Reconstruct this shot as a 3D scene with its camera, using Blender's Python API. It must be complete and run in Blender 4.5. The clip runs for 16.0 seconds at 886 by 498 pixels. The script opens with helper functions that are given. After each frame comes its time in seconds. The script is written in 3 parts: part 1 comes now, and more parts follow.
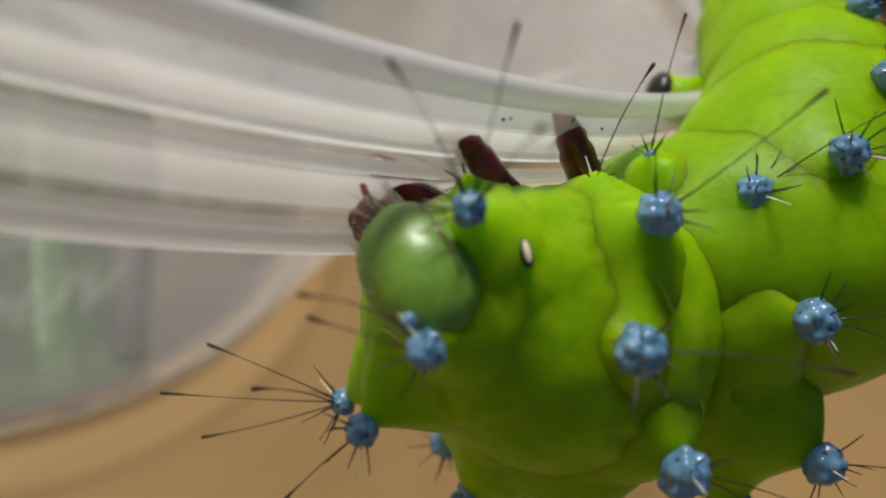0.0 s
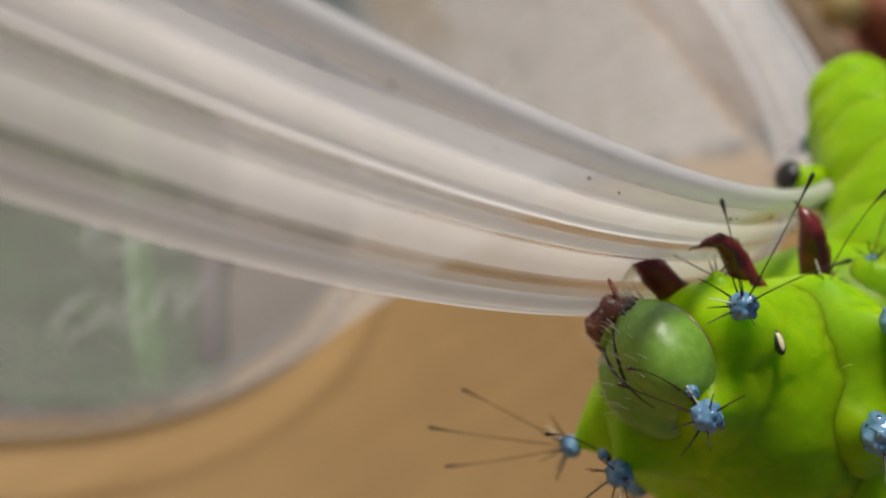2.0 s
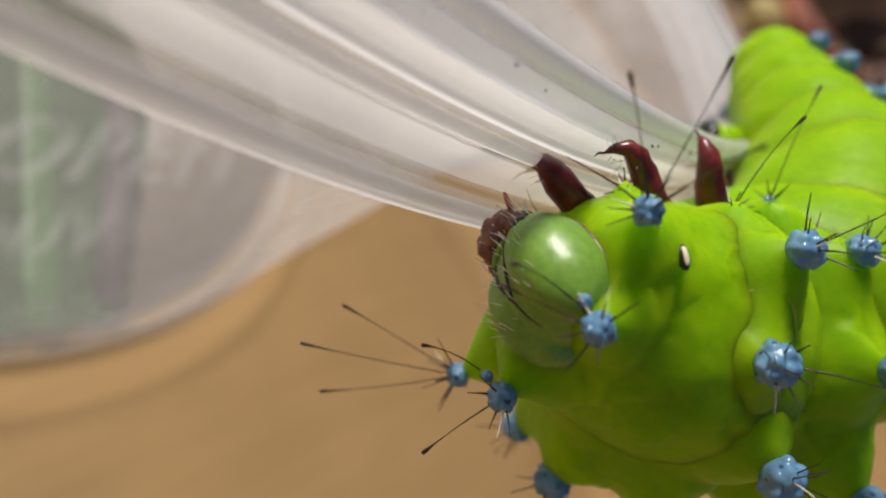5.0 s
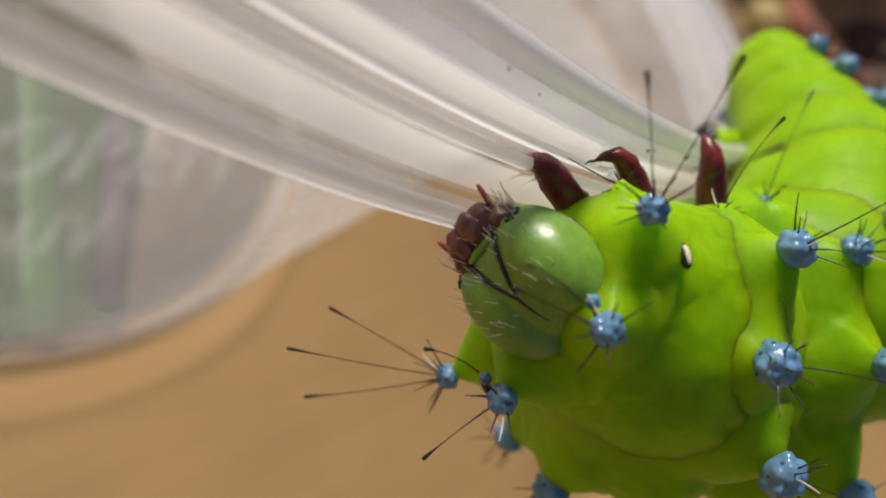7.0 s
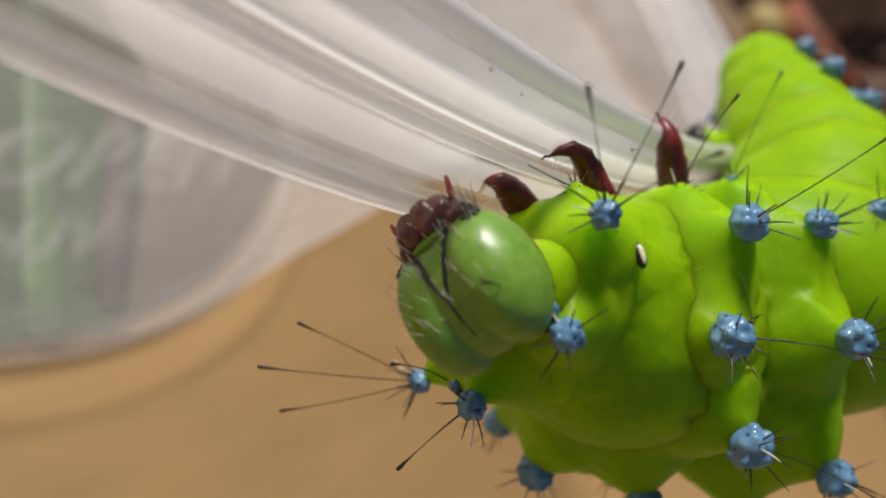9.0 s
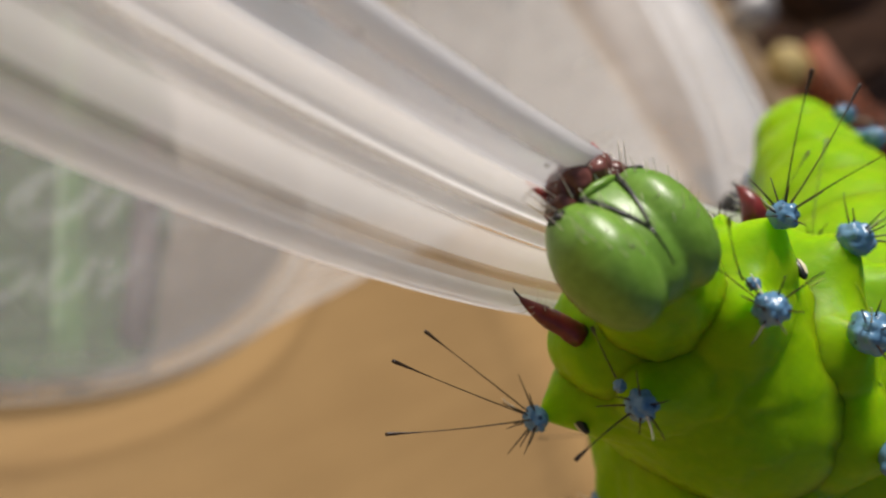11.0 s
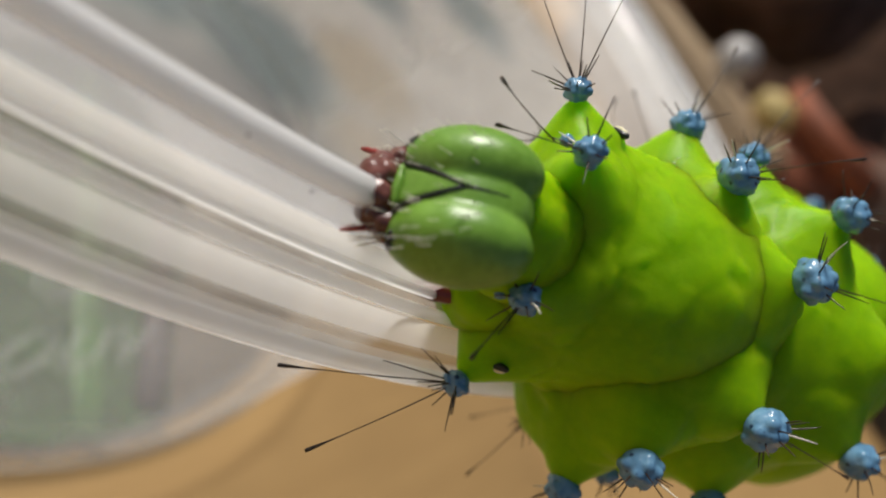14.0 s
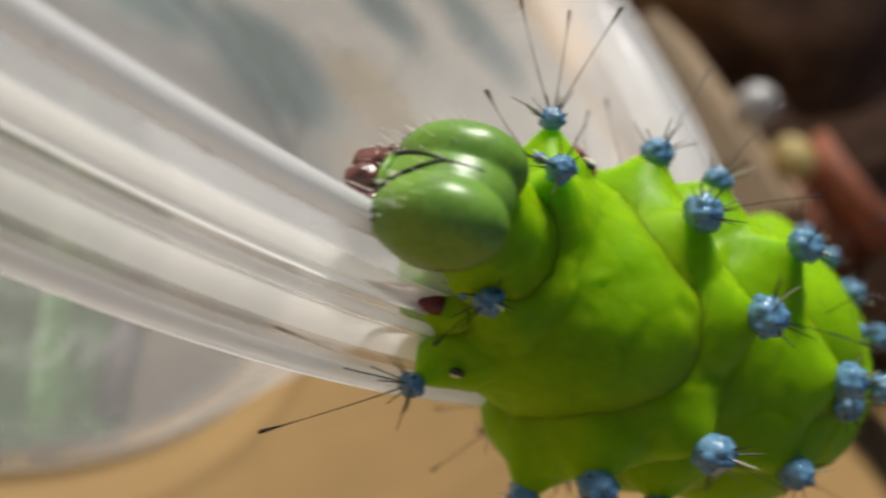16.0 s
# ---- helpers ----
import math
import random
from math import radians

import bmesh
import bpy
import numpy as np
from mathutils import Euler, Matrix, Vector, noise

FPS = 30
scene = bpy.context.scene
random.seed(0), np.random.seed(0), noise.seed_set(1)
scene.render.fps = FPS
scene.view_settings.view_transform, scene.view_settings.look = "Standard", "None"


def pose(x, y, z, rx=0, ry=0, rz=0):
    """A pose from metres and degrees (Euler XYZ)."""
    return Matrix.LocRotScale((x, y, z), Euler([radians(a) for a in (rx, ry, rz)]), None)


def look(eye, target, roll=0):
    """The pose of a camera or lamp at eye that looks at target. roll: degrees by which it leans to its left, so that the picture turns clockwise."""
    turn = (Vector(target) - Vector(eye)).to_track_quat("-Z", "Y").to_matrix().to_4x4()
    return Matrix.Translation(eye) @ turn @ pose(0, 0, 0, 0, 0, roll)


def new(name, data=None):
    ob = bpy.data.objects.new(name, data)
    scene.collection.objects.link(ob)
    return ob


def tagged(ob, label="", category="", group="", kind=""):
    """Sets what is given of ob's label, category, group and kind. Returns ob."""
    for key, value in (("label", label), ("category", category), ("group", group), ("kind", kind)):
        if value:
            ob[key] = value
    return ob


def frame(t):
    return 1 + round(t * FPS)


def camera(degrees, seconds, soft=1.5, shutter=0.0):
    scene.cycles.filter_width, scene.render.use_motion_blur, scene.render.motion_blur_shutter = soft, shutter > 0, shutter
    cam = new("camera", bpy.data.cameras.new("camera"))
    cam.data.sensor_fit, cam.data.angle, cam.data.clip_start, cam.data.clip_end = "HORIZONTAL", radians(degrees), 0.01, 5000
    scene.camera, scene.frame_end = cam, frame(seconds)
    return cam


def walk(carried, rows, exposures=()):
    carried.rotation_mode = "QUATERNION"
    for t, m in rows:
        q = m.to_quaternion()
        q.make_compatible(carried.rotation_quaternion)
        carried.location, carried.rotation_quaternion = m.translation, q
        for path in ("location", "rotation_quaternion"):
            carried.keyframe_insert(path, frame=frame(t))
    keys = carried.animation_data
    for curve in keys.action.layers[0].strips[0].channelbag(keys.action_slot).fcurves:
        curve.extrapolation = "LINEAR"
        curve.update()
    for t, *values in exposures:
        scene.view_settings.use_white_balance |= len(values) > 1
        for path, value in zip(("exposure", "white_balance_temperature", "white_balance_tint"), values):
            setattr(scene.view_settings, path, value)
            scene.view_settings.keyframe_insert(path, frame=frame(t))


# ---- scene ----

# ---- camera ----
PATH = [
    (0, (-0.05883, -0.12612, 0.11409, 45.95, -34.13, -44.94)),
    (0.5, (-0.06239, -0.12699, 0.11519, 45.27, -34.86, -44.58)),
    (1, (-0.06908, -0.12401, 0.11363, 45.85, -34.55, -44.48)),
    (1.5, (-0.07231, -0.11758, 0.11222, 46.63, -35.86, -44.51)),
    (2, (-0.07553, -0.11641, 0.11177, 45.69, -38.00, -43.12)),
    (2.5, (-0.07774, -0.11629, 0.11301, 45.30, -41.97, -42.20)),
    (3, (-0.07639, -0.11856, 0.11293, 45.91, -43.35, -42.63)),
    (3.5, (-0.07257, -0.12244, 0.11335, 46.86, -44.48, -44.52)),
    (4, (-0.07477, -0.12087, 0.11097, 45.88, -45.52, -44.04)),
    (4.5, (-0.07502, -0.12035, 0.10945, 46.35, -45.60, -45.06)),
    (5, (-0.07465, -0.12027, 0.10846, 45.77, -45.23, -45.04)),
    (7.5, (-0.07406, -0.12027, 0.10870, 45.76, -45.31, -44.82)),
    (8, (-0.07490, -0.12081, 0.10857, 45.74, -45.43, -44.96)),
    (10.5, (-0.07484, -0.12159, 0.11173, 46.59, -44.70, -43.00)),
    (11, (-0.07510, -0.11773, 0.10989, 46.50, -45.18, -42.19)),
    (11.5, (-0.07691, -0.11625, 0.11118, 48.20, -44.85, -42.72)),
    (12, (-0.07815, -0.11401, 0.11194, 48.11, -44.94, -43.35)),
    (12.5, (-0.07991, -0.11406, 0.11258, 48.40, -45.24, -43.33)),
    (13, (-0.07969, -0.11288, 0.11328, 48.98, -45.56, -43.65)),
    (13.5, (-0.07979, -0.11464, 0.11430, 48.32, -45.32, -42.63)),
    (14, (-0.08185, -0.11639, 0.11645, 50.36, -44.47, -43.23)),
    (14.5, (-0.08061, -0.11423, 0.11582, 50.03, -43.85, -42.04)),
    (15, (-0.08121, -0.11540, 0.11617, 49.74, -42.29, -40.92)),
    (15.5, (-0.08006, -0.11694, 0.11517, 49.16, -43.53, -40.03)),
    (16, (-0.07413, -0.12156, 0.11752, 50.38, -45.54, -39.23)),
]
cam = camera(61.3, 16.0, soft=2.1, shutter=0.5)
cam.data.dof.use_dof = True
cam.data.dof.focus_distance = 0.0435
cam.data.dof.aperture_fstop = 22.0
walk(cam, [(t, pose(*p)) for t, p in PATH], [
    (0.0, -0.17, 6500, 11), (0.5, -0.18, 6500, 11), (1.0, -0.12, 6500, 13), (2.0, -0.08, 6500, 14), (3.0, -0.05, 6500, 15), (4.0, 0.1, 6500, 16),
    (8.0, 0.1, 6500, 16), (11.0, 0.1, 6500, 15), (12.0, 0.14, 6500, 11), (12.5, 0.06, 6500, 11), (14.0, 0.13, 6450, 11), (16.0, 0.18, 6400, 10)])

# ---- light ----
LIGHT = Vector((-0.08, 0.69, 0.69)).normalized()
world = bpy.data.worlds.new("sky")
scene.world = world
world.use_nodes = True
wn = world.node_tree.nodes
sky = wn.new("ShaderNodeTexSky")
sky.sky_type = "NISHITA"
sky.sun_disc = False
sky.sun_elevation = math.asin(LIGHT.z)
sky.sun_rotation = math.atan2(LIGHT.x, LIGHT.y)
wn["Background"].inputs["Strength"].default_value = 0.045
world.node_tree.links.new(sky.outputs[0], wn["Background"].inputs[0])
sun = new("sun", bpy.data.lights.new("sun", "SUN"))
sun.data.energy = 3.9
sun.data.angle = radians(10)
sun.data.color = (1.0, 0.96, 0.88)
sun.matrix_world = look(LIGHT, (0, 0, 0))

# ---- materials ----
MM = 0.001


class Nodes:
    """A small helper to wire a node material."""

    def __init__(self, name):
        self.m = bpy.data.materials.new(name)
        self.m.use_nodes = True
        self.t = self.m.node_tree
        self.bsdf = self.t.nodes["Principled BSDF"]
        self.out = self.t.nodes["Material Output"]
        self.where = self.t.nodes.new("ShaderNodeTexCoord").outputs["Object"]

    def add(self, kind, **values):
        n = self.t.nodes.new(kind)
        for k, v in values.items():
            n.inputs[k.replace("_", " ")].default_value = v
        return n

    def link(self, a, b):
        self.t.links.new(a, b)

    def noise(self, scale, detail=4.0, rough=0.55, where=None):
        n = self.add("ShaderNodeTexNoise", Scale=scale, Detail=detail, Roughness=rough)
        self.link(where or self.where, n.inputs["Vector"])
        return n.outputs["Fac"]

    def ramp(self, fac, *stops):
        r = self.t.nodes.new("ShaderNodeValToRGB")
        e = r.color_ramp.elements
        while len(e) < len(stops):
            e.new(0.5)
        for s, (p, c) in zip(e, stops):
            s.position, s.color = p, (*c, 1)
        self.link(fac, r.inputs[0])
        return r.outputs["Color"]

    def mix(self, fac, a, b):
        n = self.t.nodes.new("ShaderNodeMix")
        n.data_type = "RGBA"
        if isinstance(fac, float):
            n.inputs["Factor"].default_value = fac
        else:
            self.link(fac, n.inputs["Factor"])
        for v, i in ((a, 6), (b, 7)):
            if isinstance(v, tuple):
                n.inputs[i].default_value = (*v, 1)
            else:
                self.link(v, n.inputs[i])
        return n.outputs[2]

    def bump(self, height, distance, strength=0.5):
        b = self.add("ShaderNodeBump", Strength=strength, Distance=distance)
        self.link(height, b.inputs["Height"])
        self.link(b.outputs[0], self.bsdf.inputs["Normal"])

    def set(self, colour=None, **values):
        if colour is not None:
            if isinstance(colour, tuple):
                self.bsdf.inputs["Base Color"].default_value = (*colour, 1)
            else:
                self.link(colour, self.bsdf.inputs["Base Color"])
        for k, v in values.items():
            i = self.bsdf.inputs[k.replace("_", " ")]
            if hasattr(v, "is_linked"):
                self.link(v, i)
            else:
                i.default_value = v
        return self.m


def wood(name, dark, light, scale=1.0):
    n = Nodes(name)
    stretch = n.add("ShaderNodeMapping", Scale=(2.0 * scale, 26.0 * scale, 8.0))
    n.link(n.where, stretch.inputs["Vector"])
    grain = n.noise(6.0, 7.0, 0.6, stretch.outputs[0])
    blotch = n.noise(7.0 * scale, 3.0)
    c = n.mix(n.ramp(blotch, (0.3, (0.2, 0.2, 0.2)), (0.7, (0.8, 0.8, 0.8))), n.ramp(grain, (0.3, dark), (0.7, light)), light)
    n.bump(grain, 0.0004, 0.3)
    return n.set(c, Roughness=0.5)


def plain(name, colour, rough=0.5, vary=0.25, scale=300.0, relief=0.0001, **more):
    n = Nodes(name)
    f = n.noise(scale, 5.0)
    a = tuple(c * (1 - vary) for c in colour)
    b = tuple(min(1.0, c * (1 + vary)) for c in colour)
    if relief:
        n.bump(f, relief, 0.4)
    return n.set(n.ramp(f, (0.3, a), (0.7, b)), Roughness=rough, **more)


def caterpillar_skin():
    n = Nodes("caterpillar_skin")
    broad = n.noise(160.0, 3.0)
    fine = n.noise(1400.0, 4.0)
    c = n.ramp(broad, (0.25, (0.165, 0.335, 0.001)), (0.55, (0.24, 0.435, 0.001)), (0.8, (0.32, 0.525, 0.002)))
    veins = n.add("ShaderNodeTexVoronoi", Scale=420.0)
    n.link(n.where, veins.inputs["Vector"])
    c = n.mix(n.ramp(veins.outputs["Distance"], (0.05, (0.35, 0.35, 0.35)), (0.22, (0.0, 0.0, 0.0))), c, (0.33, 0.57, 0.02))
    c = n.mix(0.25, c, n.ramp(fine, (0.35, (0.15, 0.35, 0.001)), (0.65, (0.26, 0.51, 0.003))))
    n.bump(fine, 0.00015, 0.35)
    return n.set(c, Roughness=0.42, Specular_IOR_Level=0.12, Subsurface_Weight=1.0, Subsurface_Radius=(0.7, 1.0, 0.06), Subsurface_Scale=0.005)


def wart_skin():
    """Glossy blue with paler tops and dark pits where the bristles stand."""
    n = Nodes("wart_blue")
    broad = n.noise(900.0, 4.0)
    c = n.ramp(broad, (0.3, (0.085, 0.19, 0.32)), (0.55, (0.13, 0.28, 0.43)), (0.75, (0.24, 0.41, 0.54)))
    pits = n.add("ShaderNodeTexVoronoi", Scale=1150.0)
    n.link(n.where, pits.inputs["Vector"])
    c = n.mix(n.ramp(pits.outputs["Distance"], (0.1, (0.9, 0.9, 0.9)), (0.24, (0.0, 0.0, 0.0))), c, (0.015, 0.025, 0.06))
    n.bump(broad, 0.00015, 0.4)
    return n.set(c, Roughness=0.2)


def head_shell():
    n = Nodes("head_shell")
    fine = n.noise(2200.0, 4.0)
    c = n.ramp(n.noise(280.0, 3.0), (0.3, (0.12, 0.26, 0.024)), (0.7, (0.19, 0.35, 0.034)))
    c = n.mix(0.2, c, n.ramp(fine, (0.4, (0.08, 0.2, 0.025)), (0.6, (0.2, 0.38, 0.08))))
    n.bump(fine, 0.00008, 0.25)
    return n.set(c, Roughness=0.36, Subsurface_Weight=0.15, Subsurface_Radius=(0.6, 1.0, 0.3), Subsurface_Scale=0.001)


def clear_plastic(name, haze, colour, rough, gleam=1.0, through_share=0.5, clear=(0.995, 0.995, 0.99)):
    """Thin clear plastic: light passes, a share is scattered by haze, the rest gleams."""
    n = Nodes(name)
    pass_ = n.add("ShaderNodeBsdfTransparent", Color=(*clear, 1))
    dif = n.add("ShaderNodeBsdfDiffuse", Color=(*colour, 1))
    tra = n.add("ShaderNodeBsdfTranslucent", Color=(*colour, 1))
    body = n.add("ShaderNodeMixShader", Fac=through_share)
    n.link(dif.outputs[0], body.inputs[1])
    n.link(tra.outputs[0], body.inputs[2])
    veil = n.add("ShaderNodeMixShader")
    spots = n.noise(60.0, 4.0)
    amount = n.ramp(spots, (0.3, (haze * 0.8,) * 3), (0.7, (haze * 1.2,) * 3))
    n.link(amount, veil.inputs[0])
    n.link(pass_.outputs[0], veil.inputs[1])
    n.link(body.outputs[0], veil.inputs[2])
    gloss = n.add("ShaderNodeBsdfGlossy", Roughness=rough)
    fres = n.add("ShaderNodeFresnel", IOR=1.5)
    share = n.t.nodes.new("ShaderNodeMath")
    share.operation = "MULTIPLY"
    share.inputs[1].default_value = gleam
    n.link(fres.outputs[0], share.inputs[0])
    last = n.add("ShaderNodeMixShader")
    n.link(share.outputs[0], last.inputs[0])
    n.link(veil.outputs[0], last.inputs[1])
    n.link(gloss.outputs[0], last.inputs[2])
    n.link(last.outputs[0], n.out.inputs["Surface"])
    return n.m


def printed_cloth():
    """Pale cloth with a soft print of large grey-green leaves; tan patches colour the added liner's front."""
    n = Nodes("printed_cloth")
    warp = n.noise(22.0, 3.0)
    weave = n.noise(45.0, 5.0)
    c = n.ramp(weave, (0.3, (0.62, 0.57, 0.5)), (0.7, (0.76, 0.71, 0.635)))
    grey, tan, pale = (0.25, 0.3, 0.29), (0.31, 0.235, 0.165), (0.6, 0.5, 0.36)
    for x, y, size, ink in ((0.155, 0.03, 0.028, pale), (0.125, -0.01, 0.02, pale), (0.1, 0.03, 0.03, grey), (0.055, 0.05, 0.026, grey), (0.205, 0.1, 0.03, grey),
                            (0.16, 0.22, 0.05, grey), (0.32, 0.12, 0.04, grey), (0.02, -0.1, 0.05, tan), (0.05, -0.07, 0.03, tan), (-0.03, -0.075, 0.03, tan)):
        gap = n.t.nodes.new("ShaderNodeVectorMath")
        gap.operation = "DISTANCE"
        n.link(n.where, gap.inputs[0])
        gap.inputs[1].default_value = (x, y, 0)
        bent = n.t.nodes.new("ShaderNodeMath")
        bent.operation = "MULTIPLY_ADD"
        bent.inputs[1].default_value = 0.02
        n.link(warp, bent.inputs[0])
        n.link(gap.outputs["Value"], bent.inputs[2])
        c = n.mix(n.ramp(bent.outputs[0], (size, (0.9, 0.9, 0.9)), (size * 1.5, (0.0, 0.0, 0.0))), c, ink)
    n.bump(weave, 0.0004, 0.3)
    return n.set(c, Roughness=0.9)


table_wood = wood("table_wood", (0.32, 0.187, 0.07), (0.45, 0.278, 0.11))
block_wood = wood("block_wood", (0.36, 0.25, 0.15), (0.5, 0.37, 0.23))
tub_wall = clear_plastic("tub_wall", 0.24, (0.92, 0.91, 0.89), 0.6, 0.1)
tub_floor = clear_plastic("tub_floor", 0.05, (0.96, 0.96, 0.95), 0.5, 0.3)
tub_edge = clear_plastic("tub_edge", 0.92, (0.99, 0.99, 0.99), 0.3, 0.8, 0.62)
# full white haste-free haze replaces the highlight along the top edge
tub_roll = clear_plastic("tub_roll", 1.0, (1.0, 1.0, 1.0), 0.27, 1.0, 0.55)
# shade of the rim grooves, put in as a darker tint
tub_groove_shade = clear_plastic("tub_groove_shade", 0.34, (0.7, 0.67, 0.62), 0.5, 0.3, 0.5, (0.82, 0.79, 0.75))
tub_rim = clear_plastic("tub_rim", 0.68, (0.98, 0.97, 0.95), 0.35, 0.3, 0.6)
tub_bead = clear_plastic("tub_bead", 0.86, (0.99, 0.99, 0.99), 0.22, 0.8, 0.75)
tub_foot = clear_plastic("tub_foot", 0.12, (0.8, 0.78, 0.74), 0.4, 0.3)
# absorbing tint for the ridge added to shade the table
tub_shade_ridge = clear_plastic("tub_shade_ridge", 0.16, (0.7, 0.66, 0.6), 0.5, 0.3, 0.5, (0.82, 0.8, 0.77))
# blue tint stands in for the sky mirrored in the lip
tub_lip = clear_plastic("tub_lip", 0.32, (0.88, 0.91, 1.0), 0.16, 0.9, 0.6, (0.93, 0.95, 0.99))
emboss = clear_plastic("embossing", 0.2, (0.9, 0.92, 0.88), 0.5, 0.2)
skin = caterpillar_skin()
shell = head_shell()
ridge_pale = plain("ridge_pale", (0.33, 0.52, 0.01), 0.35, 0.2, 500.0, 0.0001, Subsurface_Weight=0.8, Subsurface_Radius=(0.8, 1.0, 0.1), Subsurface_Scale=0.001)
wart_blue = wart_skin()
bristle_dark = plain("bristle_dark", (0.035, 0.018, 0.009), 0.35, 0.3, 500.0, 0)
bristle_pale = plain("bristle_pale", (0.8, 0.74, 0.62), 0.35, 0.3, 500.0, 0)
suture_black = plain("suture_black", (0.012, 0.012, 0.01), 0.35, 0.3, 900.0, 0.00008)
mouth_brown = plain("mouth_brown", (0.15, 0.055, 0.042), 0.25, 0.5, 700.0, 0.0002)
leg_red = plain("leg_red", (0.14, 0.018, 0.016), 0.3, 0.6, 800.0, 0.0002)
feeler_red = plain("feeler_red", (0.3, 0.03, 0.02), 0.35, 0.3, 900.0, 0.0001)
cream = plain("cream", (0.75, 0.68, 0.45), 0.45, 0.15, 1500.0, 0.0001)
leaf_green = plain("leaf_green", (0.03, 0.13, 0.006), 0.45, 0.35, 120.0, 0.0004)
side_green = plain("side_green", (0.045, 0.16, 0.012), 0.45, 0.3, 200.0, 0.0002)
leaf_vein = plain("leaf_vein", (0.055, 0.165, 0.02), 0.45, 0.2, 300.0, 0.0002)
twig_brown = plain("twig_brown", (0.075, 0.05, 0.055), 0.7, 0.4, 300.0, 0.0005)
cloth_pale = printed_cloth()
bark_dark = plain("bark_dark", (0.12, 0.07, 0.048), 0.8, 0.6, 25.0, 0.006)
clay_red = plain("clay_red", (0.24, 0.07, 0.03), 0.75, 0.4, 30.0, 0.003)
white_glaze = plain("white_glaze", (0.42, 0.4, 0.38), 0.3, 0.08, 40.0, 0)
straw = plain("straw_yellow", (0.48, 0.36, 0.13), 0.6, 0.25, 60.0, 0.001)


# ---- mesh helpers ----
def mesh_of(name, bm):
    me = bpy.data.meshes.new(name)
    bm.to_mesh(me)
    bm.free()
    return me


def part(name, bm, mat, parent=None, label="", m=None, smooth=True):
    """Links a bmesh as one mesh object, under a thing or a part where one is given."""
    me = mesh_of(name, bm)
    me.materials.append(mat)
    if smooth:
        me.polygons.foreach_set("use_smooth", [True] * len(me.polygons))
    ob = new(name, me)
    if parent:
        ob.parent = parent
    if m is not None:
        ob.matrix_basis = m
    return tagged(ob, label)


def lathe(profile, seg=240, closed=False):
    """A body of revolution round z from (radius, height) in millimetres."""
    bm = bmesh.new()
    rings = []
    for r, z in profile:
        if r < 1e-6:
            rings.append([bm.verts.new((0, 0, z * MM))] * seg)
        else:
            rings.append([bm.verts.new((r * MM * math.cos(a), r * MM * math.sin(a), z * MM))
                          for a in (2 * math.pi * i / seg for i in range(seg))])
    n = len(rings)
    for k in range(n if closed else n - 1):
        a, b = rings[k], rings[(k + 1) % n]
        for i in range(seg):
            j = (i + 1) % seg
            vs = list(dict.fromkeys((a[i], a[j], b[j], b[i])))
            if len(vs) > 2:
                bm.faces.new(vs)
    bmesh.ops.recalc_face_normals(bm, faces=bm.faces)
    return bm


def bead(r, z, rad, flat=1.0, sides=18, turn=1.0):
    """The outer side and the top of a rounded ridge for lathe()."""
    return [(r + rad * math.cos(a), z + rad * flat * math.sin(a)) for a in (math.pi * (-0.5 + turn * i / sides) for i in range(sides + 1))]


def tube(bm, points, radii, sides=6):
    """A tapered tube through points in millimetres, closed at both ends."""
    pts = [Vector(p) * MM for p in points]
    last = None
    rings = []
    for i, p in enumerate(pts):
        d = (pts[min(i + 1, len(pts) - 1)] - pts[max(i - 1, 0)]).normalized()
        u = (last - d * last.dot(d)).normalized() if last else d.orthogonal().normalized()
        last = u
        v = d.cross(u)
        r = radii[i] * MM
        rings.append([bm.verts.new(p + (u * math.cos(a) + v * math.sin(a)) * r) for a in (2 * math.pi * k / sides for k in range(sides))])
    for a, b in zip(rings, rings[1:]):
        for k in range(sides):
            bm.faces.new((a[k], a[(k + 1) % sides], b[(k + 1) % sides], b[k]))
    bm.faces.new(rings[0][::-1])
    bm.faces.new(rings[-1])


def ball(bm, centre, radius, scale=(1, 1, 1), level=2):
    m = Matrix.Translation(Vector(centre) * MM) @ Matrix.Diagonal((*scale, 1))
    bmesh.ops.create_icosphere(bm, subdivisions=level, radius=radius * MM, matrix=m)


def hair(bm, root, way, length, thick=0.05, bend=0.0, side=None, club=False):
    """A curved bristle from root along way, in millimetres."""
    way = Vector(way).normalized()
    side = Vector(side).normalized() if side else way.orthogonal().normalized()
    root = Vector(root)
    n = 7
    pts = [root + way * length * i / n + side * bend * length * (i / n) ** 2 for i in range(n + 1)]
    radii = [thick * (1.25 - 0.75 * i / n) for i in range(n + 1)]
    if club:
        radii[-1] = thick * 3.2
        radii[-2] = thick * 1.3
        pts.append(pts[-1] + (pts[-1] - pts[-2]).normalized() * thick * 4)
        radii.append(thick * 2.4)
    tube(bm, pts, radii, 5)


# ---- table and tub ----
bm = bmesh.new()
bmesh.ops.create_cube(bm, size=1, matrix=Matrix.Translation((0.4, 0, -0.0125)) @ Matrix.Diagonal((2.0, 1.8, 0.025, 1)))
bmesh.ops.bevel(bm, geom=bm.edges[:], offset=0.003, segments=2, affect="EDGES")
tagged(part("table_top", bm, table_wood, smooth=False), "tan wooden table top with fine grain", kind="structure")


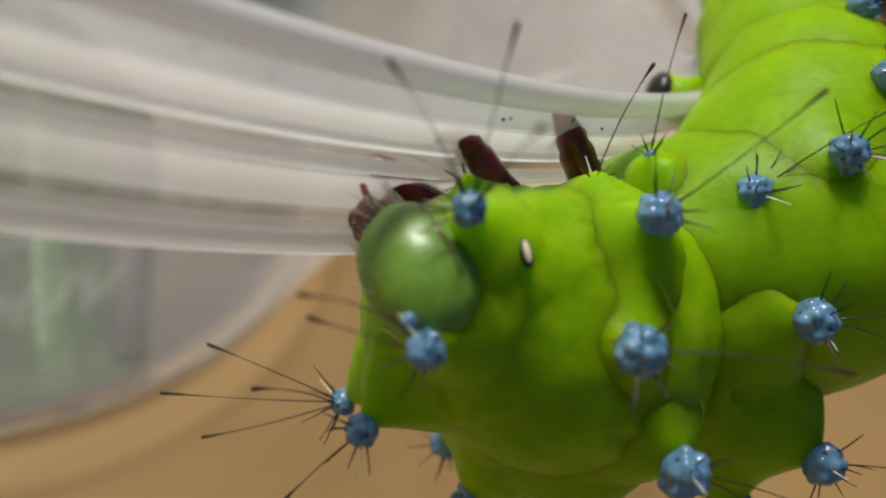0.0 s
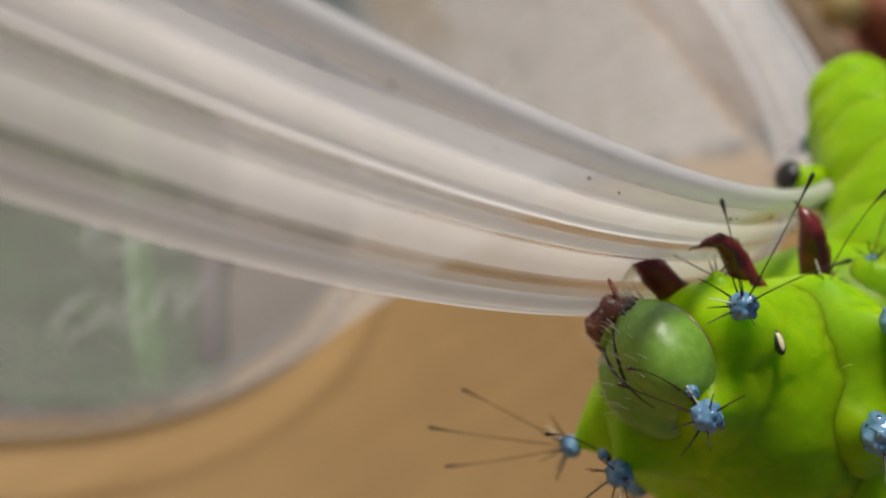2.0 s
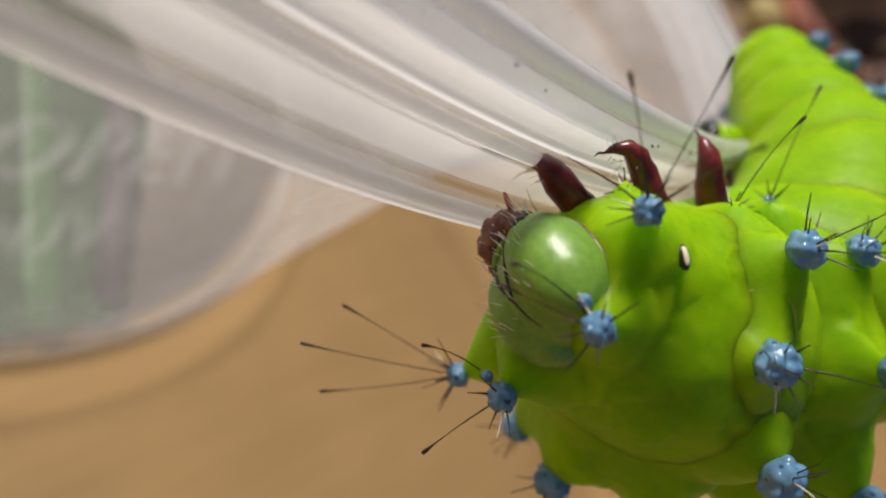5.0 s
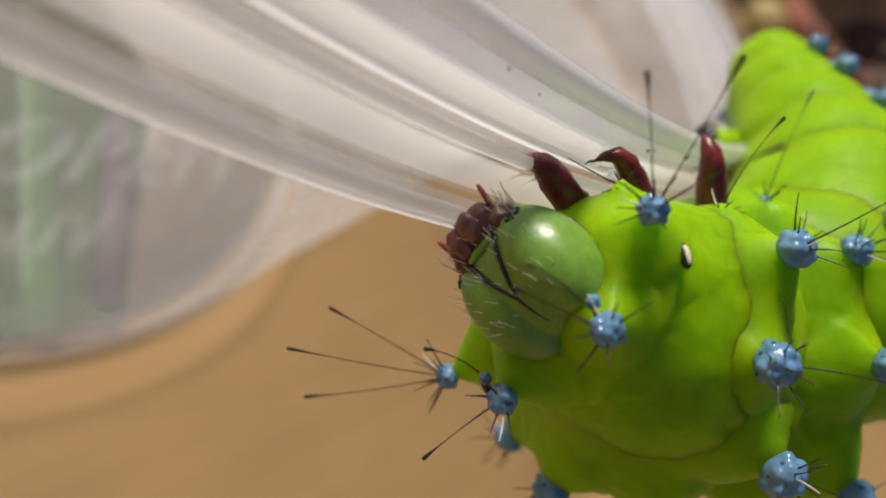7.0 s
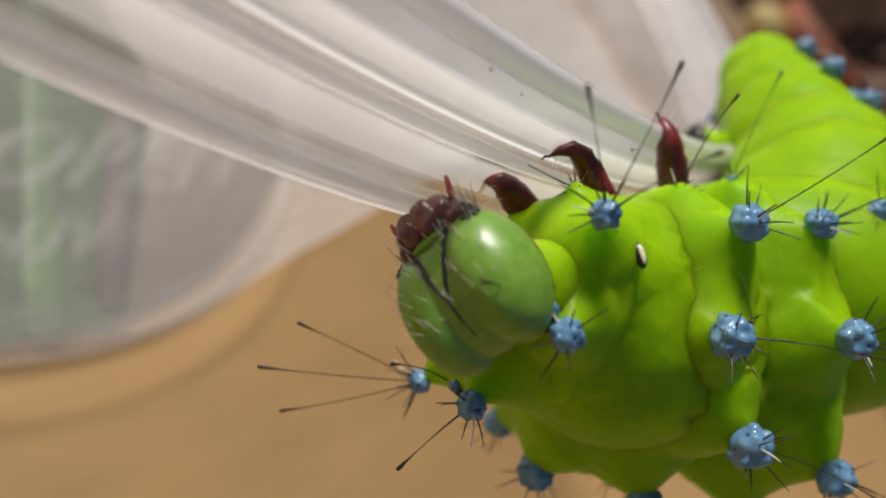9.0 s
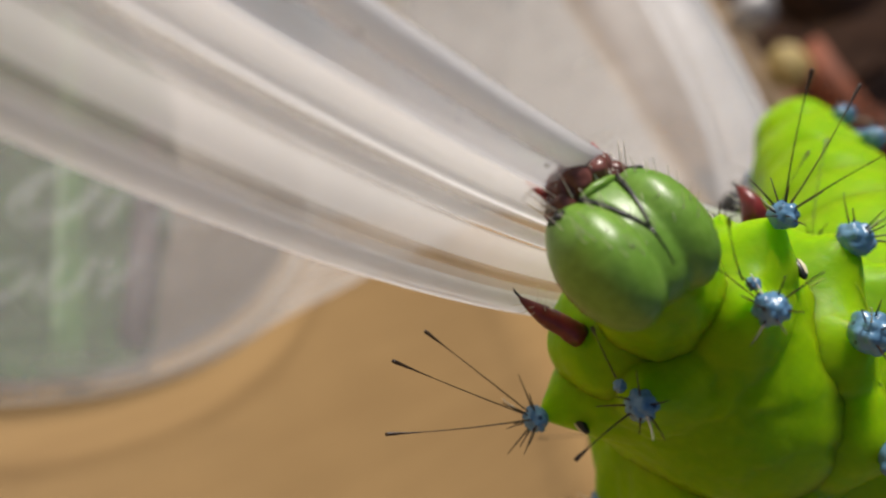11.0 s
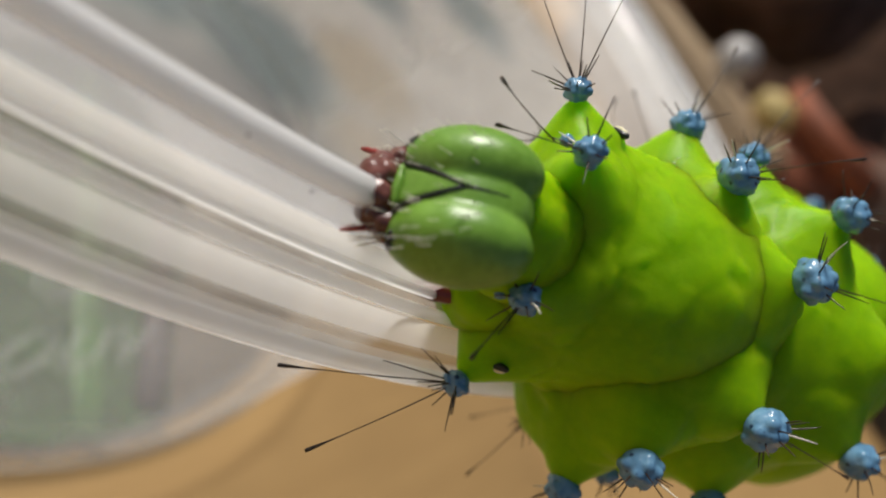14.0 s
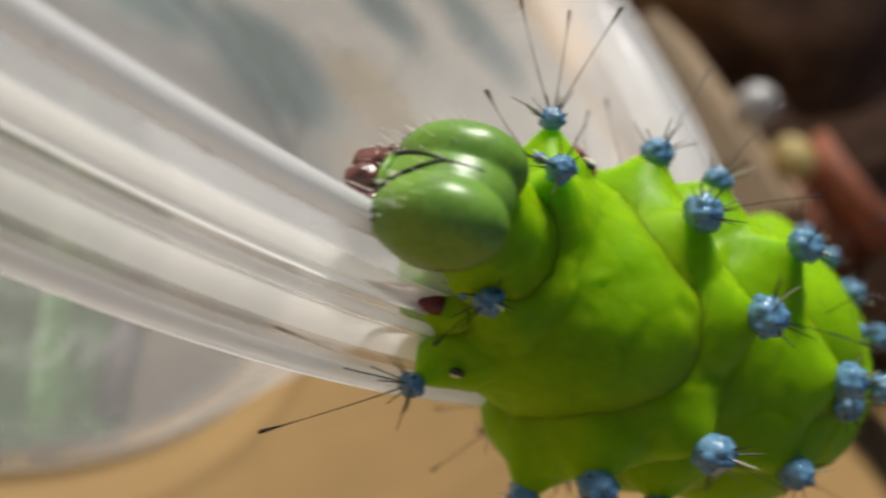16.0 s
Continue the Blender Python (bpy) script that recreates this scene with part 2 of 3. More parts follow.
def plastic_tub():
    tub = tagged(new("plastic_tub"), "clear round plastic tub with a stepped rim, standing on the table", "plastic tub")
    part("floor", lathe([(0, 6.0), (60, 6.02), (81.4, 6.0)]), tub_floor, tub, "hazy clear floor")
    foot = [(81.4, 6.0), (83.8, 5.2), (84.9, 1.2), (85.6, 0.9), (86.7, 2.0), (87.6, 4.5), (88.4, 10)]
    part("foot_wall", lathe(foot), tub_floor, tub, "clear curved foot of the wall")
    wall = [(88.4, 10), (93.6, 46.5), (98.6, 78), (102.5, 88.6), (113.2, 91.4), (115.0, 98.4)]
    part("wall", lathe(wall), tub_wall, tub, "thin clear sloping wall")
    lip = [(116.0, 98.0), (116.25, 97.3), (116.1, 96.6), (115.95, 96.2)]
    upper = [(115.95, 96.2), (115.8, 95.6), (115.85, 95.1), (116.0, 94.75)]
    lower = [(116.6, 92.7), (116.4, 91.8), (116.5, 91.0), (116.75, 90.3)]
    part("rim_lip", lathe(lip), tub_lip, tub, "clear lip under the top edge, sky reflection tinted in")
    part("rim_band", lathe(upper), tub_rim, tub, "milky upper band of the rim")
    part("rim_band", lathe(lower), tub_rim, tub, "milky lower band of the rim")
    part("rim_bead", lathe(bead(115.2, 98.45, 0.85, 1.05, 24, 1.3)), tub_roll, tub, "rolled top edge, its highlight put in as white haze")
    part("rim_bead", lathe(bead(115.95, 94.4, 0.3, 1.25)), tub_bead, tub, "glossy middle ridge")
    part("rim_groove", lathe([(115.95, 94.02), (115.9, 93.9), (115.95, 93.75), (116.3, 93.7)]), tub_groove_shade, tub, "groove between the ridges, its shade tinted in")
    part("rim_bead", lathe(bead(116.35, 93.2, 0.38, 1.35)), tub_bead, tub, "glossy middle ridge")
    part("rim_groove", lathe([(116.75, 90.3), (116.7, 90.0), (116.85, 89.75), (117.1, 89.7)]), tub_groove_shade, tub, "groove above the lower edge, its shade tinted in")
    part("rim_band", lathe([(117.1, 89.7), (117.45, 89.4), (117.6, 89.1)]), tub_rim, tub, "milky step above the lower edge")
    part("rim_bead", lathe(bead(117.6, 88.6, 0.6, 1.5)), tub_edge, tub, "glossy lower edge")
    part("foot_ring", lathe(bead(85.6, 0.95, 0.85, 0.9)), tub_foot, tub, "rounded foot ring")
    # added ridge, casts the dark ring on the table round the foot
    part("heel_ridge", lathe(bead(88.5, 8.2, 0.7, 2.0)), tub_shade_ridge, tub, "added tinted ridge above the foot that shades the table")
    for text, x, y, size, wide in (("OPEN", -14.2, -57.0, 0.0188, 1.0), ("OUV", -24.0, -70.4, 0.0108, 1.1)):
        cu = bpy.data.curves.new("embossed_letters", "FONT")
        cu.body, cu.size, cu.shear, cu.space_character, cu.fill_mode, cu.bevel_depth, cu.bevel_resolution = text, size, 1.0 / wide, 1.15, "NONE", size * 0.018, 1
        tmp = bpy.data.objects.new("tmp", cu)
        scene.collection.objects.link(tmp)
        bpy.context.view_layer.update()
        me = bpy.data.meshes.new_from_object(tmp.evaluated_get(bpy.context.evaluated_depsgraph_get()))
        bpy.data.objects.remove(tmp)
        me.name = "embossed_letters"
        me.transform(Matrix.Diagonal((wide, 1, 1, 1)))
        me.materials.clear()
        me.materials.append(emboss)
        ob = new("embossed_letters", me)
        ob.parent = tub
        ob.matrix_basis = pose(x * MM, y * MM, 0.0064, 0, 0, -4.0)
        tagged(ob, "raised capital letters on the tub floor")
    bm = bmesh.new()
    rng = random.Random(8)
    for k in range(16):
        a = radians(rng.uniform(224, 262))
        z = rng.uniform(97.4, 99.3)
        r = 115.95 + math.sqrt(max(0.0, 1 - ((z - 98.35) / 1.08) ** 2)) * 0.9
        ball(bm, (r * math.cos(a), r * math.sin(a), z), rng.uniform(0.06, 0.13), level=1)
    part("dust_specks", bm, twig_brown, tub, "brown specks of dust on the rim")
    return tub


plastic_tub()


def leaf(length, width, m, lobes=9):
    thing = tagged(new("leaf"), "large green leaf with a pale midrib, lying under the clear tub", "leaf")
    thing.matrix_basis = m
    bm = bmesh.new()
    nu, nv = 40, 12
    rows = []
    for i in range(nu + 1):
        s = i / nu
        w = width * (0.26 + 0.24 * min(1.0, s * 1.8)) * min(1.0, (s + 0.004) * 25, (1.004 - s) * 4) ** 0.5 * (1 + 0.02 * math.sin(s * lobes * 6.28))
        row = []
        for j in range(nv + 1):
            v = 2 * j / nv - 1
            z = 0.4 + 1.0 * abs(v) ** 1.5 + 0.4 * math.sin(s * 22 + abs(v) * 5) * abs(v)
            p = m @ Vector((v * w * (1.7 if v < 0 else 0.82) * MM, (s - 0.5) * length * MM, z * MM))
            # the foot ring of the tub stops it
            far = math.hypot(p.x, p.y)
            if far > 0.0829:
                p.x, p.y = p.x * 0.0829 / far, p.y * 0.0829 / far
            row.append(bm.verts.new(m.inverted() @ p))
        rows.append(row)
    for a, b in zip(rows, rows[1:]):
        for j in range(nv):
            bm.faces.new((a[j], a[j + 1], b[j + 1], b[j]))
    bmesh.ops.solidify(bm, geom=bm.faces[:], thickness=0.0003)
    part("blade", bm, leaf_green, thing)
    bm = bmesh.new()
    tube(bm, [(0, (-0.45 + 0.091 * k) * length, 0.0) for k in range(11)], [3.2 - 0.12 * k for k in range(11)], 12)
    bmesh.ops.transform(bm, matrix=Matrix.Translation((0, 0, 0.001)) @ Matrix.Diagonal((1, 1, 0.25, 1)), verts=bm.verts)
    part("midrib", bm, leaf_vein, thing, "pale green midrib")
    for k in range(6):
        for sgn in (-1, 1):
            bm = bmesh.new()
            y0 = (-0.38 + 0.13 * k) * length
            w = width * 0.4 * (1 - 0.12 * abs(k - 2.5))
            tube(bm, [(sgn * w * q, y0 + w * 0.7 * q, 0.5 + 1.3 * q ** 1.5) for q in (0, 0.3, 0.6, 1)], [0.5, 0.4, 0.3, 0.15], 6)
            part("side_vein", bm, side_green, thing)
    return thing


leaf(100, 54, pose(0.0085, -0.0405, 0.0008, 0, 0, -21.7))
bm = bmesh.new()
tube(bm, [(30, -32, 2.6), (22.5, -46, 2.9), (16, -58, 3.0), (9.5, -70, 3.0), (4, -79.5, 2.7)], [2.2, 2.5, 2.7, 2.8, 2.4], 12)
tagged(part("twig", bm, twig_brown), "thin purplish brown twig lying under the tub", "twig")


def lump(name, mat, label, category, where, size, rough=0.25, seed=0, level=4):
    bm = bmesh.new()
    bmesh.ops.create_icosphere(bm, subdivisions=level, radius=1.0)
    for v in bm.verts:
        d = v.co.normalized()
        v.co = d * (1 + rough * noise.noise(d * 1.7 + Vector((seed, 0, 0))) + rough * 0.4 * noise.noise(d * 5 + Vector((0, seed, 0))))
        v.co = Vector((v.co.x * size[0], v.co.y * size[1], v.co.z * size[2]))
    low = min(v.co.z for v in bm.verts)
    for v in bm.verts:
        v.co.z -= low
    return tagged(part(name, bm, mat, m=pose(*where)), label, category)


def cloth_mat():
    """A pale cloth with a soft, uneven hem."""
    bm = bmesh.new()
    nx, ny = 40, 40
    rows = []
    for i in range(nx + 1):
        row = []
        for j in range(ny + 1):
            u, v = i / nx, j / ny
            x = -0.06 + 0.52 * u + 0.004 * noise.noise(Vector((v * 6, 0, 1)))
            y = -0.058 + 0.53 * v + 0.004 * noise.noise(Vector((u * 6, 2, 0)))
            row.append(bm.verts.new((x, y, 0.0003 + 0.0002 * (1 + noise.noise(Vector((x * 30, y * 30, 0)))))))
        rows.append(row)
    for a, b in zip(rows, rows[1:]):
        for j in range(ny):
            bm.faces.new((a[j], b[j], b[j + 1], a[j + 1]))
    bmesh.ops.solidify(bm, geom=bm.faces[:], thickness=0.0002)
    return tagged(part("cloth_mat", bm, cloth_pale), "pale beige cloth mat with soft grey-green print under the tub", "mat")


cloth_mat()
# added disc, tones the ground seen through the clear floor
LINER = [(0, 0.7), (40, 0.72), (82.8, 0.7), (82.8, 0.6), (0, 0.6)]
tagged(part("cloth_liner", lathe(LINER, 96), cloth_pale), "added round liner that colours the ground under the tub floor", "cloth")

# ---- far side of the table ----
bm = bmesh.new()
bmesh.ops.create_cube(bm, size=1, matrix=Matrix.Translation((1.5, 0, 0.45)) @ Matrix.Diagonal((0.06, 3.0, 1.2, 1)))
wall_far = tagged(part("wall_far", bm, bark_dark, smooth=False), "dark brown wooden wall behind the table", kind="structure")



def driftwood(where, size, seed):
    """A knotted lump of wood: a trunk with knots and a broken branch."""
    rng = random.Random(seed)
    thing = tagged(new("driftwood"), "dark brown knotted lump of wood beyond the tub", "driftwood", group="driftwood on the far table")
    thing.matrix_basis = pose(*where)
    trunk = lump("trunk", bark_dark, "", "", (0, 0, 0), size, 0.5, seed)
    trunk.parent = thing
    for k in range(3):
        a = rng.uniform(1.8, 4.5)
        r = size[0] * rng.uniform(0.2, 0.3)
        knot = lump("knot", clay_red if k == 1 else bark_dark, "", "", (size[0] * 0.75 * math.cos(a), size[1] * 0.75 * math.sin(a), size[2] * rng.uniform(0.5, 1.1)), (r, r, r), 0.5, seed + 3 + k, 3)
        knot.parent = thing
    bm = bmesh.new()
    tube(bm, [(0, 0, size[2] * 1000), (-20, 25, size[2] * 1500), (-25, 60, size[2] * 2000)], [22, 16, 9], 10)
    part("branch", bm, bark_dark, thing, "broken branch stub")


driftwood((0.72, 0.22, 0.0), (0.12, 0.17, 0.17), 7)
driftwood((0.72, -0.16, 0.0), (0.12, 0.13, 0.12), 12)


def flower_pot(where, mat, label, r, h):
    thing = tagged(new("flower_pot"), label, "flower pot")
    thing.matrix_basis = pose(*where)
    part("pot", lathe([(0, 1), (r * 0.7, 1), (r * 0.74, 0), (r * 0.95, h * 0.8), (r * 0.85, h * 0.8), (r * 0.66, 6), (0, 6)], 48), mat, thing)
    part("pot_rim", lathe([(r * 0.9, h * 0.8), (r * 1.06, h * 0.8), (r * 1.08, h), (r * 0.92, h)], 48, True), mat, thing)
    return thing


flower_pot((0.62, -0.045, 0.0), clay_red, "red-brown clay flower pot on the far table", 55, 120)
bm = bmesh.new()
bmesh.ops.create_cube(bm, size=1, matrix=Matrix.Translation((0.54, 0.047, 0.039)) @ Matrix.Diagonal((0.11, 0.185, 0.078, 1)))
bmesh.ops.bevel(bm, geom=bm.edges[:], offset=0.004, segments=3, affect="EDGES")
tagged(part("wooden_block", bm, block_wood, smooth=False), "brown wooden block on the far table", "wooden block")
lump("ceramic_egg", white_glaze, "white glazed ceramic egg on the wooden block", "ceramic egg", (0.505, 0.034, 0.0775), (0.015, 0.015, 0.016), 0.04, 2)
lump("gourd", straw, "round straw-yellow gourd on the wooden block", "gourd", (0.505, -0.014, 0.0775), (0.016, 0.017, 0.014), 0.1, 5)

# ---- caterpillar ----
# Its own space: x to its left flank's right, y away, z up along the flank, in metres.
BODY = Matrix.Translation((-0.07292, -0.1199, 0.10955)) @ Matrix(((0.5039, 0.8579, 0.1005), (-0.4595, 0.1677, 0.8722), (0.7314, -0.4857, 0.4787))).to_4x4()
caterpillar = new("caterpillar")
caterpillar.matrix_basis = BODY
tagged(caterpillar, "bright green caterpillar with blue warts gripping the tub rim", "caterpillar")

# Where the segments and the head are, in millimetres and degrees of the caterpillar's space.
PROTHORAX = [
    (0, 10.13, 53.61, -5.14, -146.5, -21.9, -151.1), (0.5, 9.97, 51.73, -5.01, -146.2, -22.5, -152.6), (1, 10.59, 51.28, -5.32, -145.0, -23.0, -153.8),
    (1.5, 11.62, 54.05, -6.14, -144.5, -22.7, -156.0), (2, 11.64, 52.63, -6.30, -144.1, -22.8, -156.3), (2.5, 11.83, 53.40, -6.39, -144.4, -22.2, -156.1),
    (3, 11.26, 51.69, -5.96, -144.8, -22.7, -155.2), (3.5, 9.68, 49.22, -5.34, -145.7, -23.2, -154.3), (4, 10.48, 49.71, -5.44, -144.1, -22.0, -158.1),
    (4.5, 9.85, 48.06, -5.48, -144.0, -21.8, -159.4), (5, 10.13, 48.32, -5.56, -144.2, -22.7, -157.6), (7.5, 9.70, 48.70, -5.03, -144.3, -19.6, -151.8),
    (8, 8.10, 47.18, -5.08, -145.6, -15.8, -154.1), (10.5, 11.11, 50.24, -4.48, -136.9, -27.0, -142.7), (11, 13.62, 50.01, -3.20, -130.9, -32.3, -142.0),
    (11.5, 12.36, 47.88, -1.04, -128.3, -36.3, -140.1), (12, 10.04, 43.69, 1.91, -124.9, -25.0, -145.7), (12.5, 9.55, 41.99, 6.42, -114.7, -21.8, -148.1),
    (13, 7.48, 39.38, 8.17, -112.5, -16.1, -149.3), (13.5, 8.38, 40.77, 7.70, -110.5, -16.0, -154.0), (14, 7.01, 40.54, 8.65, -106.7, -19.6, -152.0),
    (14.5, 5.65, 41.53, 8.25, -104.9, -22.0, -151.3), (15, 6.90, 42.12, 7.55, -105.1, -23.7, -147.9), (15.5, 9.10, 45.61, 7.24, -104.2, -24.7, -146.9),
    (16, 10.25, 48.21, 7.02, -105.3, -23.1, -146.9)]

MESOTHORAX = [
    (0, 13.11, 57.08, -8.47, -148.5, 1.6, -135.0), (0.5, 12.94, 54.67, -8.45, -147.6, -0.0, -136.7), (1, 13.68, 53.99, -8.74, -147.8, 0.6, -136.6),
    (1.5, 14.98, 57.04, -9.45, -149.3, 2.2, -138.7), (2, 15.22, 55.47, -9.65, -148.9, 1.7, -137.3), (2.5, 14.83, 56.39, -9.91, -148.3, 2.0, -138.2),
    (3, 13.90, 54.69, -9.42, -149.4, 0.7, -136.0), (3.5, 12.55, 52.30, -8.88, -149.8, -0.6, -136.8), (4, 13.53, 52.97, -8.90, -149.0, 0.5, -136.9),
    (4.5, 12.65, 51.10, -8.94, -150.1, -1.3, -136.6), (5, 13.21, 51.19, -9.12, -149.0, -0.5, -137.8), (7.5, 12.90, 51.99, -8.92, -146.9, 1.7, -133.2),
    (8, 12.06, 50.60, -8.73, -146.8, 2.6, -138.0), (10.5, 14.84, 53.60, -6.79, -136.9, 2.9, -129.9), (11, 17.27, 53.00, -6.33, -131.4, -7.1, -129.4),
    (11.5, 15.76, 50.30, -4.39, -130.2, -8.0, -125.0), (12, 13.66, 47.20, -1.07, -127.1, -3.7, -122.3), (12.5, 13.58, 45.73, 2.12, -120.4, -6.3, -121.8),
    (13, 11.09, 42.13, 5.07, -115.6, -10.7, -119.9), (13.5, 12.43, 43.83, 4.83, -113.0, -9.0, -119.8), (14, 11.24, 43.31, 5.43, -109.6, -10.7, -117.6),
    (14.5, 10.39, 44.89, 4.84, -109.2, -9.9, -111.9), (15, 11.78, 44.83, 4.06, -109.7, -6.7, -114.0), (15.5, 14.34, 48.22, 4.04, -109.6, -2.2, -114.9),
    (16, 14.90, 51.11, 4.41, -112.0, -2.3, -113.0)]

METATHORAX = [
    (0, 20.16, 63.25, -9.34, -149.0, 7.7, -130.3), (0.5, 20.09, 60.95, -9.47, -147.7, 6.8, -131.7), (1, 20.77, 60.22, -9.99, -148.7, 4.3, -133.1),
    (1.5, 22.82, 62.67, -10.88, -150.7, 3.1, -133.3), (2, 22.93, 61.10, -11.14, -150.4, 2.6, -133.0), (2.5, 22.63, 61.95, -11.39, -150.5, 2.7, -132.7),
    (3, 21.09, 60.57, -11.12, -150.2, 2.6, -132.9), (3.5, 19.56, 58.24, -10.50, -150.7, 2.5, -132.0), (4, 20.62, 58.53, -10.62, -149.9, 1.6, -133.6),
    (4.5, 20.05, 56.69, -10.76, -150.3, 0.9, -134.6), (5, 20.29, 56.71, -10.87, -150.0, 1.9, -134.2), (7.5, 20.22, 58.23, -10.43, -150.4, 0.5, -128.9),
    (8, 19.48, 56.01, -10.37, -151.1, -5.6, -138.4), (10.5, 21.65, 58.19, -8.03, -141.0, 8.2, -128.3), (11, 23.92, 56.98, -8.69, -136.6, -1.2, -127.5),
    (11.5, 22.09, 54.39, -6.80, -136.2, -1.4, -123.2), (12, 19.94, 51.35, -2.81, -133.7, 3.5, -120.1), (12.5, 19.93, 49.48, 0.47, -128.0, 1.4, -118.8),
    (13, 17.33, 45.97, 3.20, -123.5, -3.3, -116.4), (13.5, 18.72, 47.74, 3.31, -120.8, -1.8, -115.9), (14, 17.39, 47.44, 3.94, -117.6, -3.7, -113.3),
    (14.5, 16.11, 49.63, 3.45, -117.1, -2.9, -107.6), (15, 17.70, 49.42, 3.01, -117.4, 0.3, -109.7), (15.5, 20.35, 52.77, 3.53, -116.9, 4.8, -110.6),
    (16, 20.74, 55.86, 3.74, -119.4, 4.9, -108.9)]

HEAD = [
    (0, 7.39, 45.97, -3.26, -19.5, 25.9, 91.2), (0.5, 6.85, 43.74, -3.59, -18.1, 28.2, 97.6), (1, 6.30, 42.94, -3.86, -14.3, 33.5, 103.7),
    (1.5, 6.42, 46.32, -4.44, -11.7, 38.4, 106.0), (2, 6.47, 45.73, -4.55, -10.4, 40.1, 110.1), (2.5, 6.73, 46.36, -4.65, -12.6, 37.6, 107.5),
    (3, 6.17, 44.12, -4.10, -11.8, 41.0, 108.9), (3.5, 5.19, 41.97, -4.01, -14.1, 41.0, 102.7), (4, 5.38, 42.57, -3.67, -18.1, 43.8, 100.1),
    (4.5, 4.54, 41.42, -4.13, -17.6, 42.6, 100.1), (5, 4.69, 41.67, -4.24, -9.7, 44.6, 107.8), (7.5, 3.81, 42.00, -3.39, -18.2, 42.4, 135.1),
    (8, 1.10, 39.99, -4.43, -13.9, 39.3, 127.2), (10.5, 5.05, 37.22, 0.05, 13.3, 21.1, -174.0), (11, 7.03, 37.34, 2.92, 30.2, 28.7, -157.1),
    (11.5, 6.10, 33.39, 5.35, 40.8, 36.9, -149.2), (12, 2.44, 30.09, 6.47, 34.9, 60.6, -170.4), (12.5, 1.26, 28.56, 9.42, 45.6, 75.5, -152.3),
    (13, -0.72, 26.20, 9.90, -51.3, 83.7, 109.7), (13.5, -0.09, 27.48, 9.23, -31.7, 81.2, 134.0), (14, -0.49, 27.32, 10.87, 56.1, 69.5, -130.3),
    (14.5, -1.37, 28.04, 11.70, 70.6, 57.3, -117.2), (15, 0.58, 26.93, 10.99, 73.9, 49.4, -117.0), (15.5, 2.76, 30.69, 11.41, 67.0, 51.8, -126.7),
    (16, 4.70, 33.33, 10.45, 75.4, 56.4, -120.9)]


def spot(row):
    return pose(row[1] * MM, row[2] * MM, row[3] * MM, *row[4:])


def wart_mesh(size, rng):
    """A blue knob of bumps with the pits of its bristles."""
    bm = bmesh.new()
    ball(bm, (0, 0, 0), size, level=4)
    knobs = []
    for k in range(17):
        a, b = 2.4 * k + rng.uniform(-0.3, 0.3), 1 - 1.35 * (k + 0.5) / 17
        c = math.sqrt(1 - min(1, b * b))
        knobs.append((Vector((c * math.cos(a), c * math.sin(a), b)), rng.uniform(0.1, 0.22)))
    for v in bm.verts:
        d = v.co.normalized()
        v.co *= 0.84 + max(h * math.exp(-(d.angle(u) / 0.3) ** 4) for u, h in knobs)
    return bm


def tuft_mesh(size, rng, shorts):
    """Short spikes all round; z points outward."""
    bm = bmesh.new()
    for k in range(shorts):
        a = 6.28 * (k + rng.uniform(-0.3, 0.3)) / shorts
        b = rng.uniform(0.3, 0.92)
        c = math.sqrt(1 - b * b)
        d = Vector((c * math.cos(a), c * math.sin(a), b))
        hair(bm, d * size * 0.8, d, rng.uniform(1.0, 2.5) * min(1.0, 0.25 + size * 0.75), 0.055, rng.uniform(-0.15, 0.2))
    return bm


def long_hair(seg, root, way, bend=0.0, side=(1, 0, 0), label="long dark hair with a clubbed tip"):
    """A long hair of a segment, in the segment's own millimetres."""
    bm = bmesh.new()
    way = Vector(way)
    hair(bm, Vector(root) + way.normalized() * 0.7, way, way.length, 0.042, bend, side, True)
    part("long_hair", bm, bristle_dark, seg, label)


def reach(ways, radii, middle, half, power, taper, belly):
    """How far the skin lies from a segment's middle in each direction: round, blunt at both ends, narrowed towards the head."""
    x, y, z = ways.T
    q = np.hypot(y / radii[0], z / np.where(z > 0, radii[1], radii[1] * belly))
    lo, hi = np.zeros(len(ways)), np.full(len(ways), 30.0)
    for _ in range(28):
        r = (lo + hi) / 2
        along = np.clip((r * x - taper[0]) / (taper[1] - taper[0]), 0, 1)
        narrow = 1 - (1 - taper[2]) * along * along * (3 - 2 * along)
        end = np.abs((r * x - middle) / half)
        wide = narrow * np.clip(1 - end ** power, 0, 1) ** (1 / power)
        inside = (r * q < wide) & (end < 1)
        lo, hi = np.where(inside, r, lo), np.where(inside, hi, r)
    return lo


